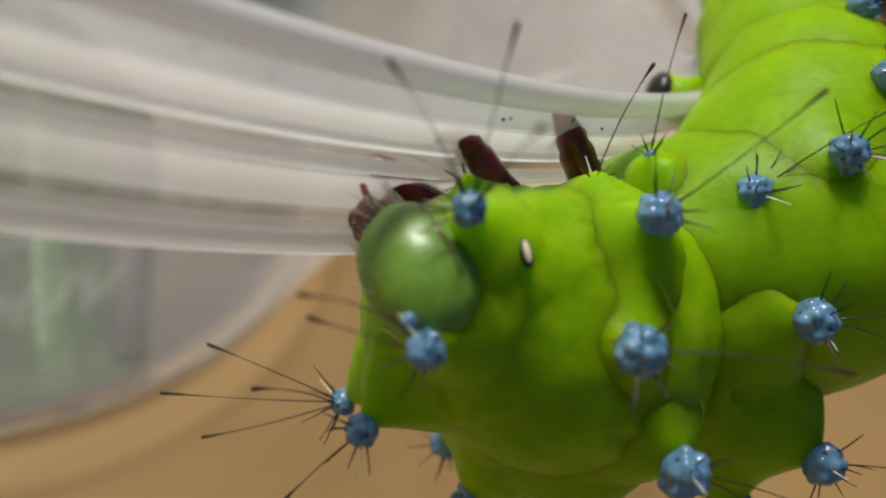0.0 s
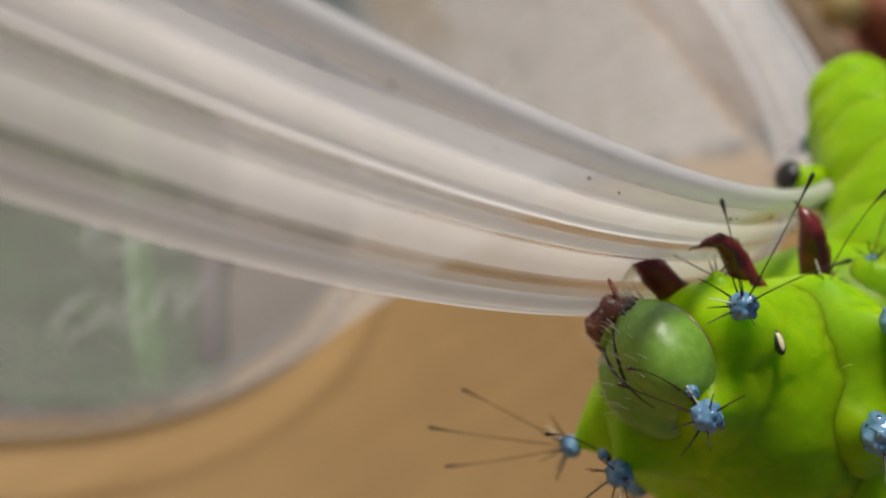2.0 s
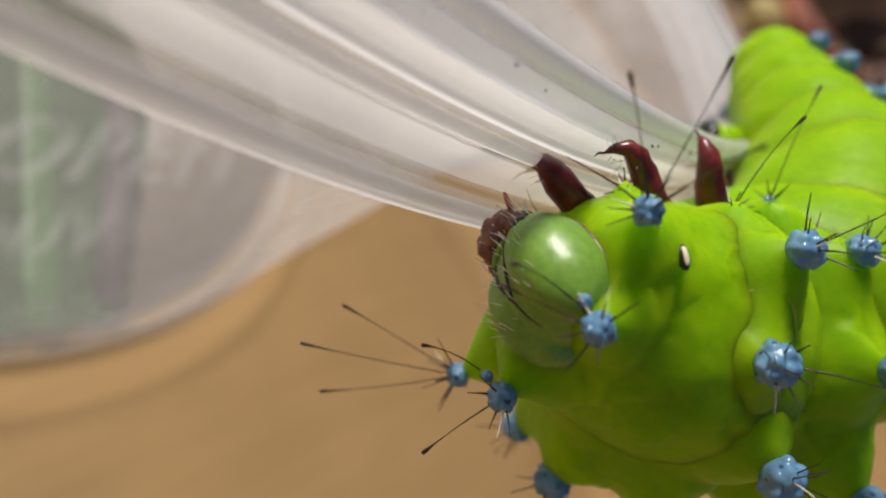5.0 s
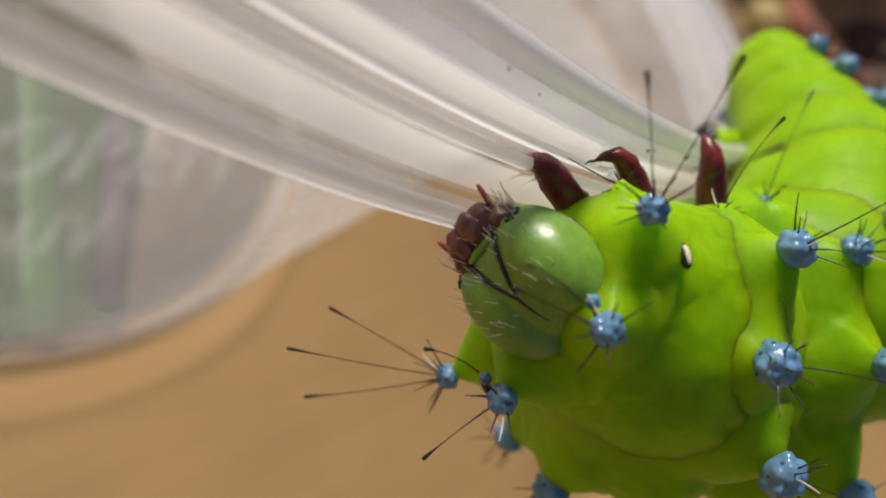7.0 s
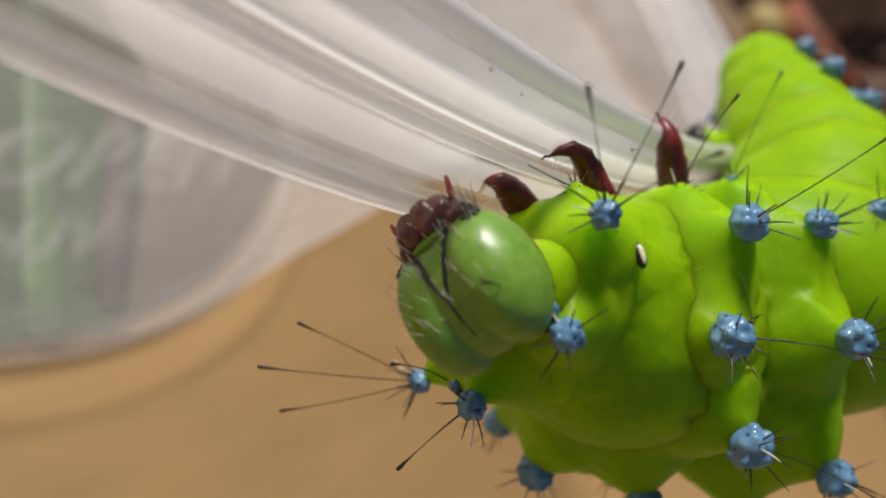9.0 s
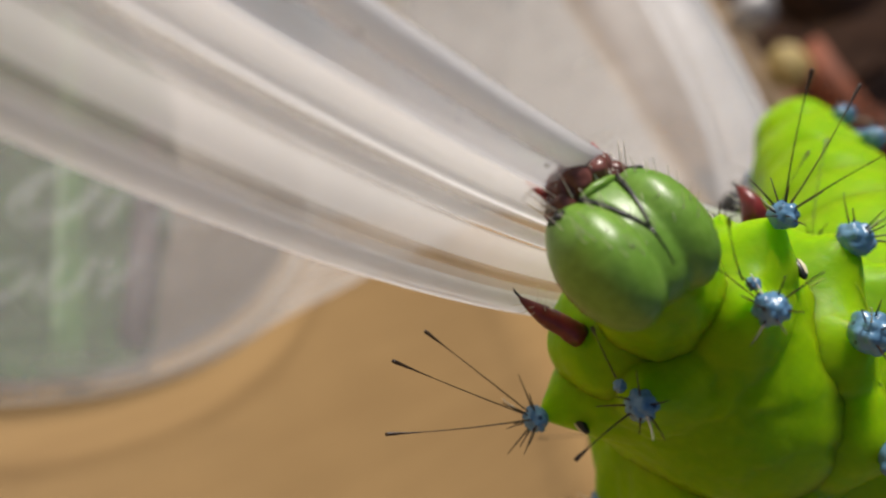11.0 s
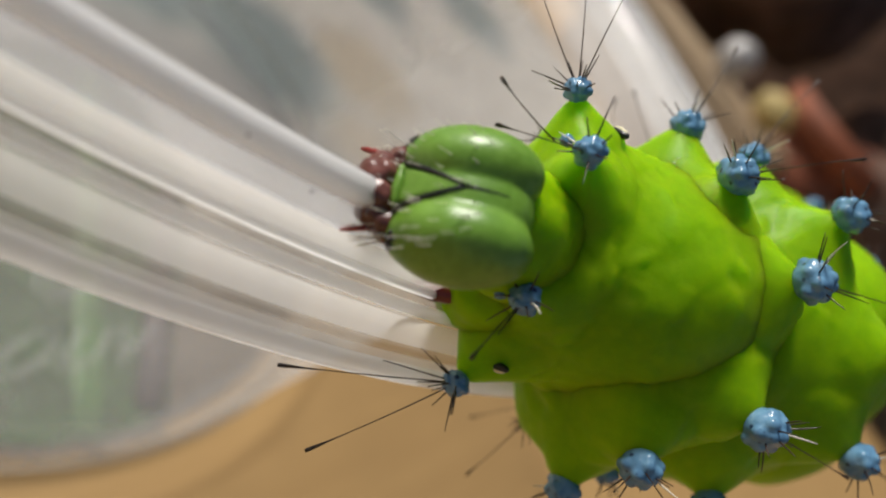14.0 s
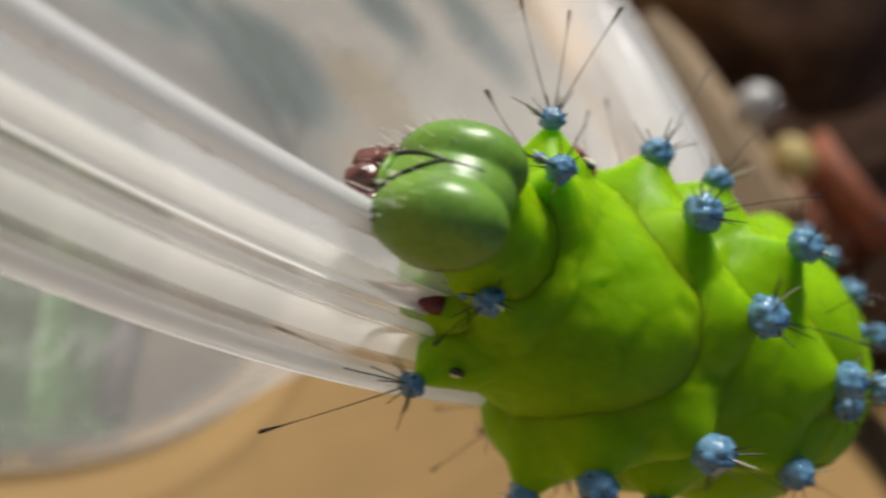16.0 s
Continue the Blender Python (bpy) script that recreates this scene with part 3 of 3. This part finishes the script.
def skin_mesh(radii, warts, seed, middle=0.0, half=9.5, power=2.6, taper=(0, 9, 1.0), belly=1.0, level=6, pads=0.24):
    """A plump segment drawn out to a cone under each wart, with low pads of skin round the warts. x is headward, y left, z dorsal."""
    bm = bmesh.new()
    bmesh.ops.create_icosphere(bm, subdivisions=level, radius=1.0)
    bm.verts.ensure_lookup_table()
    ways = np.array([v.co.normalized() for v in bm.verts])
    r = reach(ways, radii, middle, half, power, taper, belly)
    wobble = np.array([(noise.noise(Vector(w) * 2.3 + Vector((seed, 0, 0))), noise.noise(Vector(w) * 7 + Vector((0, seed, 0))),
                        noise.noise(Vector((w[0] * 5.0, w[1] * 1.6, w[2] * 1.6)) + Vector((0, 0, seed))),
                        noise.noise(Vector((w[0] * 2.2, w[1] * 3.4, w[2] * 3.4)) + Vector((seed, seed, 0)))) for w in ways])
    r += 0.3 * wobble[:, 0] + 0.06 * wobble[:, 1]
    # soft creases across and along the body
    r -= 0.05 * np.exp(-(wobble[:, 2] / 0.16) ** 2) + 0.04 * np.exp(-(wobble[:, 3] / 0.14) ** 2)
    # overlapping scallops of skin that rise towards their hind edges, here and there
    if level > 5:
        scales = []
        for w in ways:
            q = Vector(w) * 3.4 + Vector((seed, 1.7 * seed, 0)) + 0.25 * noise.noise_vector(Vector(w) * 5)
            far, cells = noise.voronoi(q)
            scales.append((cells[0].x - q.x) * min(1.0, (far[1] - far[0]) / 0.12))
        r += 0.34 * np.array(scales) * np.clip(0.55 + 1.6 * wobble[:, 0], 0.12, 1)
    raised = np.zeros(len(r))
    cones = np.zeros(len(r))
    for w in warts:
        place = Vector(w[:3])
        d = np.array(place.normalized())
        th = np.arccos(np.clip(ways @ d, -1, 1))
        edge = np.clip((th * (1 + 0.35 * wobble[:, 0] + 0.2 * wobble[:, 1]) - 0.3) / 0.09, 0, 1)
        raised = np.maximum(raised, pads * (1 - edge * edge * (3 - 2 * edge)))
        skin_here = r[np.argmin(th)]
        cones += max(0.3, place.length - skin_here - 0.55 * w[3]) * np.exp(-(th / w[4]) ** 1.35)
    r += raised + cones
    for v, w, k in zip(bm.verts, ways, r):
        v.co = Vector(w) * float(k) * MM
    return bm


def segment(m, radii, warts, seed, knobs=False, name="segment", **shape):
    rng = random.Random(seed)
    seg = part(name, skin_mesh(radii, list(warts), seed, **shape), skin, caterpillar, m=m)
    for w in warts:
        p = Vector(w[:3])
        size = w[3]
        out = (p.normalized() + Vector((w[5], 0, 0))).normalized()
        place = Matrix.Translation(p * MM) @ out.to_track_quat("Z", "Y").to_matrix().to_4x4()
        part("wart", wart_mesh(size, rng), wart_blue, seg, "knobbly blue wart", place)
        if knobs and p.z > 6:
            near = Matrix.Translation((p + Vector((0.9, 0.25 * p.y / abs(p.y), -1.25))) * MM) @ out.to_track_quat("Z", "Y").to_matrix().to_4x4()
            part("wart", wart_mesh(0.42, rng), wart_blue, seg, "small blue side knob", near)
            long_hair(seg, p + Vector((0.9, 0.25, -1.25)), (4.5, -1.5, -0.5), 0.25, (0, 0, 1))
        part("bristles", tuft_mesh(size, rng, rng.randint(7, 10)), bristle_dark, seg, "stiff dark bristles", place)
        part("bristles", tuft_mesh(size * 0.95, rng, 1), bristle_pale, seg, "single pale bristle", place)
        for way in w[6:]:
            long_hair(seg, p, way, rng.uniform(-0.15, 0.2), (0.3, 0.2, 1))
    return seg


def spiracle(seg, p, out, roll):
    place = Matrix.Translation(Vector(p) * MM) @ Vector(out).to_track_quat("Z", "Y").to_matrix().to_4x4() @ pose(0, 0, 0, 0, 0, roll)
    bm = bmesh.new()
    ball(bm, (0, 0, 0), 1.0, (0.36, 0.78, 0.3), 3)
    part("spiracle", bm, suture_black, seg, "black-rimmed oval spiracle", place)
    bm = bmesh.new()
    ball(bm, (0, 0, 0.16), 1.0, (0.2, 0.6, 0.22), 3)
    part("spiracle_plate", bm, cream, seg, "cream plate of the spiracle", place)


def leg(seg, root, knee, tip, thick=1.0):
    """A jointed, pointed true leg with a hooked claw."""
    bm = bmesh.new()
    root, knee, tip = Vector(root), Vector(knee), Vector(tip)
    a, b = knee - root, tip - knee
    bow = (a - b * (a.dot(b) / b.length_squared)) * 0.22
    pts = [root, root + a * 0.35, root + a * 0.45, root + a * 0.9, knee, knee + b * 0.12 + bow * 0.4, knee + b * 0.5 + bow, knee + b * 0.85 + bow * 0.5, tip]
    tube(bm, pts, [thick * r for r in (1.15, 1.1, 0.98, 0.98, 0.82, 0.86, 0.62, 0.3, 0.1)], 12)
    for v in bm.verts:
        v.co += Vector((noise.noise(v.co * 2500), noise.noise(v.co * 2500 + Vector((5, 0, 0))), 0)) * 0.12 * MM
    limb = part("leg", bm, leg_red, seg, "dark red jointed leg")
    bm = bmesh.new()
    hook = (b.cross(a)).cross(b).normalized() if b.cross(a).length > 1e-6 else Vector((0, 0, 1))
    tube(bm, [tip, tip + b.normalized() * 0.35 - hook * 0.1, tip + b.normalized() * 0.55 - hook * 0.4], [0.1, 0.08, 0.02], 5)
    part("claw", bm, suture_black, limb, "small black claw")
    rng = random.Random(int(abs(tip.x) * 100))
    bm = bmesh.new()
    for k in range(14):
        q = rng.uniform(0.1, 0.85)
        w = Vector((rng.uniform(-1, 1), rng.uniform(-1, 1), rng.uniform(-1, 1))).normalized()
        w = (w - b.normalized() * w.dot(b.normalized())).normalized()
        hair(bm, knee + b * q + w * thick * 0.7 * (1 - q), w + b.normalized() * 0.6, rng.uniform(0.5, 1.3), 0.02, rng.uniform(-0.2, 0.2))
    part("leg_hairs", bm, bristle_pale, limb, "fine pale leg hairs")
    return limb


LOBE, LOBE_SIZE = Vector((2.1, 0.25, 0.1)), Vector((2.35, 2.95, 3.95))


def shell_point(d):
    """The reach of the head's shell in a direction: two long lobes over a core, in millimetres."""
    def leave(c, size):
        # where a ray from the middle leaves an ellipsoid that holds it
        u = Vector((d.x / size.x, d.y / size.y, d.z / size.z))
        w = Vector((c.x / size.x, c.y / size.y, c.z / size.z))
        return (u.dot(w) + math.sqrt(max(0.0, u.dot(w) ** 2 - u.dot(u) * (w.dot(w) - 1)))) / u.dot(u)
    reaches = [leave(Vector((sgn * LOBE.x, LOBE.y, LOBE.z)), LOBE_SIZE) for sgn in (-1, 1)] + [leave(Vector((0, 0.1, 0.2)), Vector((3.5, 2.7, 3.75)))]
    return sum(r ** 28 for r in reaches) ** (1 / 28)


def head(m):
    bm = bmesh.new()
    bmesh.ops.create_icosphere(bm, subdivisions=6, radius=1.0)
    for v in bm.verts:
        d = v.co.normalized()
        r = shell_point(d) * (1 + 0.012 * noise.noise(d * 3.1))
        v.co = d * r * MM
    hd = part("head", bm, shell, caterpillar, "glossy green two-lobed head", m)

    def on_shell(x, z, lift=0.0):
        """A point of the shell's face over (x, z)."""
        y = 3.0
        for _ in range(6):
            d = Vector((x, y, z))
            y = math.sqrt(max(0.02, shell_point(d.normalized()) ** 2 - x * x - z * z))
        return Vector((x, y + lift, z))

    # the brow plate between the lobes
    def brow(x, z):
        return 2.84 - 0.075 * max(0.0, z) ** 2 - 0.1 * x * x

    bm = bmesh.new()
    rows = []
    for i in range(15):
        z = -0.05 + 3.6 * i / 14
        half = 0.03 + 0.36 * (z + 0.05)
        rows.append([bm.verts.new(Vector((half * (j / 5 - 1), brow(half * (j / 5 - 1), z) - (0.35 if j in (0, 10) else 0.0), z)) * MM) for j in range(11)])
    for p, q in zip(rows, rows[1:]):
        for j in range(10):
            bm.faces.new((p[j], q[j], q[j + 1], p[j + 1]))
    part("brow_plate", bm, shell, hd, "green triangular brow plate between the lobes")
    for sgn in (-1, 1):
        bm = bmesh.new()
        zs = [-0.1 + 0.36 * k for k in range(11)]
        tube(bm, [Vector((sgn * (0.05 + 0.37 * (z + 0.05)), brow(0.4 * z, z) - 0.02, z)) for z in zs], [0.1 + 0.012 * k for k in range(11)], 8)
        part("suture", bm, suture_black, hd, "black seam beside the brow plate")
        bm = bmesh.new()
        low = [shell_point(Vector((sgn * 4.0, -1.6, z)).normalized()) * Vector((sgn * 4.0, -1.6, z)).normalized() for z in (3.2, 2.4, 1.4, 0.2, -1.0, -2.2)]
        tube(bm, low, [0.07, 0.09, 0.1, 0.1, 0.09, 0.05], 6)
        part("lobe_edge", bm, mouth_brown, hd, "thin red-brown lower edge of the lobe")
    bm = bmesh.new()
    tube(bm, [on_shell(0, z, -0.03) for z in (0.0, -0.7, -1.4, -2.1, -2.8)], [0.15, 0.11, 0.08, 0.06, 0.04], 8)
    part("suture", bm, suture_black, hd, "dark seam between the lobes")
    rng = random.Random(5)

    def knob(name, c, r, f, mat=mouth_brown, label="", wrinkle=0.14):
        bm = bmesh.new()
        ball(bm, c, r, f, 4)
        for v in bm.verts:
            v.co += (v.co - Vector(c) * MM).normalized() * wrinkle * MM * noise.noise(v.co * 1900)
        return part(name, bm, mat, hd, label)

    # mouthparts: a notched upper lip over two toothed jaws, a lower lip with its palps
    for sgn in (-1, 1):
        knob("upper_lip", (sgn * 0.62, 1.75, 4.75), 1.12, (0.8, 0.7, 1.0), mouth_brown, "reddish brown half of the upper lip")
        jaw = knob("jaw", (sgn * 1.15, 1.1, 4.75), 1.1, (0.95, 0.9, 1.0), mouth_brown, "dark brown jaw", 0.1)
        bm = bmesh.new()
        for k in range(4):
            tube(bm, [(sgn * (0.35 + 0.28 * k), 1.35, 5.6 - 0.05 * k), (sgn * (0.3 + 0.27 * k), 1.45, 6.0 - 0.06 * k)], [0.13, 0.03], 6)
        part("jaw_teeth", bm, suture_black, jaw, "small black jaw teeth")
    knob("lip_base", (0, 1.75, 3.55), 1.0, (1.35, 0.5, 0.35), shell, "green band above the upper lip", 0.08)
    for sgn in (-1, 1):
        knob("cheek", (sgn * 1.85, 0.5, 3.95), 1.1, (0.85, 1.2, 0.8), mouth_brown, "dark brown bristly cheek", 0.16)
    knob("lower_lip", (0, 0.1, 4.35), 1.1, (1.5, 0.85, 0.9), mouth_brown, "reddish brown lower lip")
    for sgn in (-1, 1):
        for k in range(6):
            a = k * 1.0 - 0.5
            x, y, z = sgn * (2.65 + 0.38 * math.sin(a)), 1.2 + 0.5 * math.cos(a), 3.1
            d = Vector((x, y, z)).normalized()
            bm = bmesh.new()
            ball(bm, d * shell_point(d), 0.17, level=2)
            part("eye", bm, suture_black, hd, "small black simple eye")
        knob("eye_patch", tuple(Vector((sgn * 2.55, 1.0, 3.05)).normalized() * (shell_point(Vector((sgn * 2.55, 1.0, 3.05)).normalized()) - 0.2)), 0.55, (0.8, 0.9, 0.55), suture_black, "dark patch round the simple eyes", 0.05)
        bm = bmesh.new()
        tube(bm, [(sgn * 1.85, 0.95, 3.3), (sgn * 2.05, 0.9, 4.2), (sgn * 2.2, 0.85, 4.9)], [0.42, 0.34, 0.26], 10)
        part("antenna_base", bm, mouth_brown, hd, "brown base of the antenna")
        bm = bmesh.new()
        tube(bm, [(sgn * 2.18, 0.85, 4.8), (sgn * 2.28, 0.8, 5.5), (sgn * 2.4, 0.74, 6.1), (sgn * 2.46, 0.71, 6.4)], [0.2, 0.19, 0.16, 0.1], 9)
        part("antenna", bm, feeler_red, hd, "short red antenna")
        bm = bmesh.new()
        tube(bm, [(sgn * 0.95, -0.1, 4.3), (sgn * 1.15, -0.2, 5.0), (sgn * 1.15, -0.25, 5.5)], [0.26, 0.2, 0.1], 8)
        part("palp", bm, mouth_brown, hd, "brown mouth palp")
    bm = bmesh.new()
    for k in range(52):
        x, z = rng.uniform(-3.4, 3.4), rng.uniform(-1.5, 3.2)
        if (abs(x) - 2.1) ** 2 / 5 + z * z / 14 > 0.9:
            continue
        p = on_shell(x, z, -0.05)
        hair(bm, p, (x * 0.2, 0.75, 1.0 + z * 0.2), rng.uniform(0.5, 1.2), 0.022, rng.uniform(-0.3, 0.3))
    for k in range(90):
        x = rng.uniform(-2.8, 2.8)
        hair(bm, (x, rng.uniform(-0.4, 2.0) - 0.1 * x * x, rng.uniform(3.5, 4.1)), (x * 0.15, rng.uniform(-0.2, 0.9), 1), rng.uniform(0.9, 2.0), 0.042, rng.uniform(-0.2, 0.2))
    part("fine_hairs", bm, bristle_pale, hd, "fine pale hairs")
    for ob in [hd] + list(hd.children_recursive):
        ob.data.transform(Matrix.Diagonal((0.95, 0.95, 0.95, 1)))
    return hd


T1_WARTS = [(6.7, -9.6, 3.0, 0.92, 0.27, 0.3, (1.5, -7, -1.5), (0.4, -7, 1.5), (5, -5.5, -2)), (7.4, -5.6, 8.3, 1.0, 0.2, 0.6, (4.5, 0.6, -0.8)),
            (7.5, 3.0, 8.1, 1.0, 0.2, 0.6, (2.6, 2.9, 2.0)), (6.7, 9.6, 3.0, 0.92, 0.27, 0.5, (7.9, 0.7, -2.9), (10.1, 2.0, 0.4), (7.2, 5.8, 1.3)),
            (5.2, -6.9, -1.7, 0.32, 0.1, 0.3, (4.0, 2.5, -4.5))]


def chest_warts(rows, f=1.0):
    """Warts round the back of a segment, with hairs that sweep backwards, alike on both sides."""
    return [(x * f, y * f * sgn, z * f, size, 0.29, -0.25, (way[0] * 1.25, way[1] * 1.25 * sgn, way[2] * 1.25)) for x, y, z, size, way in rows for sgn in (-1, 1)]


SWEEP = ((-3, 6, 0.5), (-4.5, 3.5, 3.5), (-6, 1, 4))
MESO_WARTS = [(2.55, 13.0, 0.2, 1.3, SWEEP[0]), (5.45, 9.4, 5.2, 1.42, SWEEP[1]), (2.6, 4.7, 10.7, 1.48, SWEEP[2]), (1.0, 10.1, -4.5, 0.5, (-2.3, 4.4, -3.1))]
META_WARTS = [(2.3, 12.8, -1.7, 1.2, SWEEP[0]), (3.9, 10.9, 5.8, 1.35, SWEEP[1]), (1.9, 3.8, 12.7, 1.4, SWEEP[2]), (3.0, 9.9, -7.6, 0.5, (-3.8, 4.5, -5.0))]
prothorax = segment(spot(PROTHORAX[8]), (8.8, 9.9), T1_WARTS, 11, True, middle=-2.2, half=10.2, power=3.0, taper=(-4, 8, 0.73), belly=0.62)
mesothorax = segment(spot(MESOTHORAX[8]), (8.9, 9.2), chest_warts(MESO_WARTS), 12, middle=-0.6, half=9.8, power=2.25, taper=(-2, 9, 0.8))
metathorax = segment(spot(METATHORAX[8]), (9.4, 9.8), chest_warts(META_WARTS), 13, middle=-0.6, half=10.4, power=2.3, taper=(-1, 9, 0.82))


def skin_spot(seg, way):
    """The point of a segment's skin that lies in a direction, in millimetres."""
    way = Vector(way).normalized()
    return max((v.co for v in seg.data.vertices), key=lambda c: c.normalized().dot(way)) / MM


legs = []
spiracle(prothorax, skin_spot(prothorax, (3.3, -8.2, 3.65)), (0.2, -1, 0.3), 12)
spiracle(prothorax, skin_spot(prothorax, (4.8, 7.2, 4.0)), (0.2, 1, 0.2), -12)
for seg, thick, sides in ((prothorax, 1.05, (((5.0, -3.4, -2.0), (8.7, -4.8, -2.9), (10.5, -4.4, -3.5)), ((8.2, 4.4, 2.2), (10.6, 4.9, 1.7), (12.4, 5.2, 0.9)))),
                          (mesothorax, 0.9, (((4.4, -7.2, -5.2), (6.9, -9.3, -8.4), (8.9, -8.7, -9.6)), ((-0.2, 4.6, -7.0), (-0.2, 5.2, -9.6), (1.4, 5.0, -11.6)))),
                          (metathorax, 1.12, (((5.4, -6.1, -7.3), (7.2, -9.0, -10.5), (7.5, -9.9, -13.1)), ((-2.4, 2.6, -9.0), (-3.4, 3.0, -12.4), (-3.8, 3.8, -15.0))))):
    for points in sides:
        limb = leg(seg, *points, thick * (0.62 if seg is prothorax and points[0][1] > 0 else 1.0))
        legs.append(limb)

# The abdomen: centre, headward axis and size of each segment.
ABDOMEN = [(25.4, 59.8, -7.4, 10.7), (30.1, 62.3, -3.3, 9.7), (32.7, 65.6, 1.0, 8.4), (34.2, 71.2, 6.2, 7.3), (35.2, 77.0, 10.9, 6.3), (36.2, 82.0, 15.2, 5.1)]
abdomen = []
before = Vector((20, 61, -7.5))
for k, (x, y, z, r) in enumerate(ABDOMEN):
    here = Vector((x, y, z))
    ahead = (before - here).normalized()
    left = Vector((-0.62, 0.58, -0.52))
    left = (left - ahead * left.dot(ahead)).normalized()
    up = ahead.cross(left)
    m = Matrix((ahead, left, up)).transposed().to_4x4()
    m.translation = here * MM
    f = r / 11.2
    ob = segment(m, (10.4 * f, 10.0 * f), chest_warts(META_WARTS[:2], 0.96 * f) if k else [], 20 + k, middle=0.0, half=14.0 * f, power=2.7, level=5, pads=0.12)
    abdomen.append((ob, m))
    if k == 3:
        bm = bmesh.new()
        tube(bm, [(0, 4.5, -7 * f), (0, 5.5, -10 * f), (0.2, 5.2, -12.5 * f)], [2.2, 1.9, 1.5], 16)
        part("proleg", bm, skin, ob, "fleshy green proleg")
        bm = bmesh.new()
        ball(bm, (0.2, 5.2, -12.6 * f), 1.0, (1.7, 1.4, 0.9), 3)
        part("proleg_foot", bm, suture_black, ob, "dark gripping foot")
    before = here
the_head = head(spot(HEAD[8]))
neck = part("neck", skin_mesh((4.5, 4.1), [], 31, half=9.0, power=2.2, taper=(-7, 6, 0.8), level=5), skin, caterpillar, "soft green neck skin")
throat = part("throat", skin_mesh((5.3, 4.5), [], 32, half=4.7, power=2.4, level=5), skin, caterpillar, "soft green fold below the neck")


def skin_line(seg, centre, reach, start, end):
    """A thin pale ridge of skin in an arc round a direction of a segment."""
    d = Vector(centre).normalized()
    e1 = (Vector((1, 0, 0)) - d * d.x).normalized()
    e2 = d.cross(e1)
    bm = bmesh.new()
    n = 14
    pts, radii = [], []
    for k in range(n + 1):
        a = radians(start + (end - start) * k / n)
        pts.append(skin_spot(seg, d + (e1 * math.cos(a) + e2 * math.sin(a)) * reach * (1 + 0.12 * math.sin(3 * a))))
        radii.append(0.03 + 0.1 * math.sin(math.pi * k / n))
    for _ in range(2):
        pts = [pts[0]] + [(pts[k - 1] + pts[k] * 2 + pts[k + 1]) / 4 for k in range(1, n)] + [pts[-1]]
    tube(bm, pts, radii, 7)
    part("skin_ridge", bm, ridge_pale, seg, "thin pale ridge of skin")


for seg, centre, wide, start, end in ((mesothorax, (5.45, -9.4, 5.2), 0.36, 150, 290), (mesothorax, (2.6, -4.7, 10.7), 0.38, 170, 300), (metathorax, (3.9, -10.9, 5.8), 0.36, 140, 250)):
    skin_line(seg, centre, wide, start, end)


def motions():
    for ob, rows in ((prothorax, PROTHORAX), (mesothorax, MESOTHORAX), (metathorax, METATHORAX), (the_head, HEAD)):
        walk(ob, [(r[0], spot(r)) for r in rows])
    # one front leg is drawn in at first and comes forward with the head, the others let go of the rim and fold
    walk(legs[0], [(0, pose(0, 0, 0)), (8, pose(0, 0, 0)), (10.5, pose(-0.0035, 0.003, -0.001)), (16, pose(-0.0035, 0.003, -0.001))])
    walk(legs[2], [(0, pose(0, 0, 0)), (8, pose(0, 0, 0)), (10.5, pose(-0.0015, 0.002, 0.002)), (12, pose(-0.003, 0.004, 0.0038)), (16, pose(-0.003, 0.004, 0.0038))])
    walk(legs[1], [(0, pose(-0.0065, -0.002, -0.002)), (8, pose(-0.0065, -0.002, -0.002)), (10.5, pose(0.001, -0.0012, 0)), (11, pose(0.0018, -0.001, 0.0012)), (12, pose(0.0005, -0.0005, 0)), (13, pose(-0.0005, 0, 0.0003)), (15, pose(0.0004, 0, 0.0015)), (16, pose(0, 0, 0.0022))])
    # the neck spans from the first segment to the head
    rows = []
    for r, h in zip(PROTHORAX, HEAD):
        back, front = spot(r), spot(h)
        there = back.translation.lerp(front.translation, 0.1 + 0.48 * min(1.0, max(0.0, (r[0] - 8.0) / 2.5)))
        way = (front.translation - back.translation).normalized()
        side = back.col[1].to_3d()
        side = (side - way * side.dot(way)).normalized()
        m = Matrix((way, side, way.cross(side))).transposed().to_4x4()
        m.translation = there
        rows.append((r[0], m))
    walk(neck, rows)
    # the fold below it comes forward with the head
    rows = []
    for r in PROTHORAX:
        out = min(1.0, max(0.0, (r[0] - 8.0) / 2.5))
        rows.append((r[0], spot(r) @ pose((1.0 + 4.8 * out) * MM, 1.6 * out * MM, 1.5 * out * MM)))
    walk(throat, rows)
    # the abdomen is drawn along by the chest, ever less towards its end, and sinks a little at last
    rest = spot(METATHORAX[8])
    for k, (ob, m) in enumerate(abdomen):
        share = (0.6, 0.3, 0.1, 0.0, 0.0, 0.0)[k]
        sag = (0.0, 0.2, 0.5, 0.8, 1.0, 1.0)[k]
        rows = []
        for r in METATHORAX:
            moved = spot(r) @ rest.inverted()
            shift = (moved @ m).translation - m.translation
            turn = Matrix.Identity(4).to_quaternion().slerp(moved.to_quaternion(), share)
            late = min(1.0, max(0.0, (r[0] - 11.5) / 4.0))
            place = turn.to_matrix().to_4x4() @ m.to_3x3().to_4x4()
            place.translation = m.translation + shift * share + Vector((0.003, 0, -0.002)) * sag * late
            rows.append((r[0], place))
        walk(ob, rows)


motions()
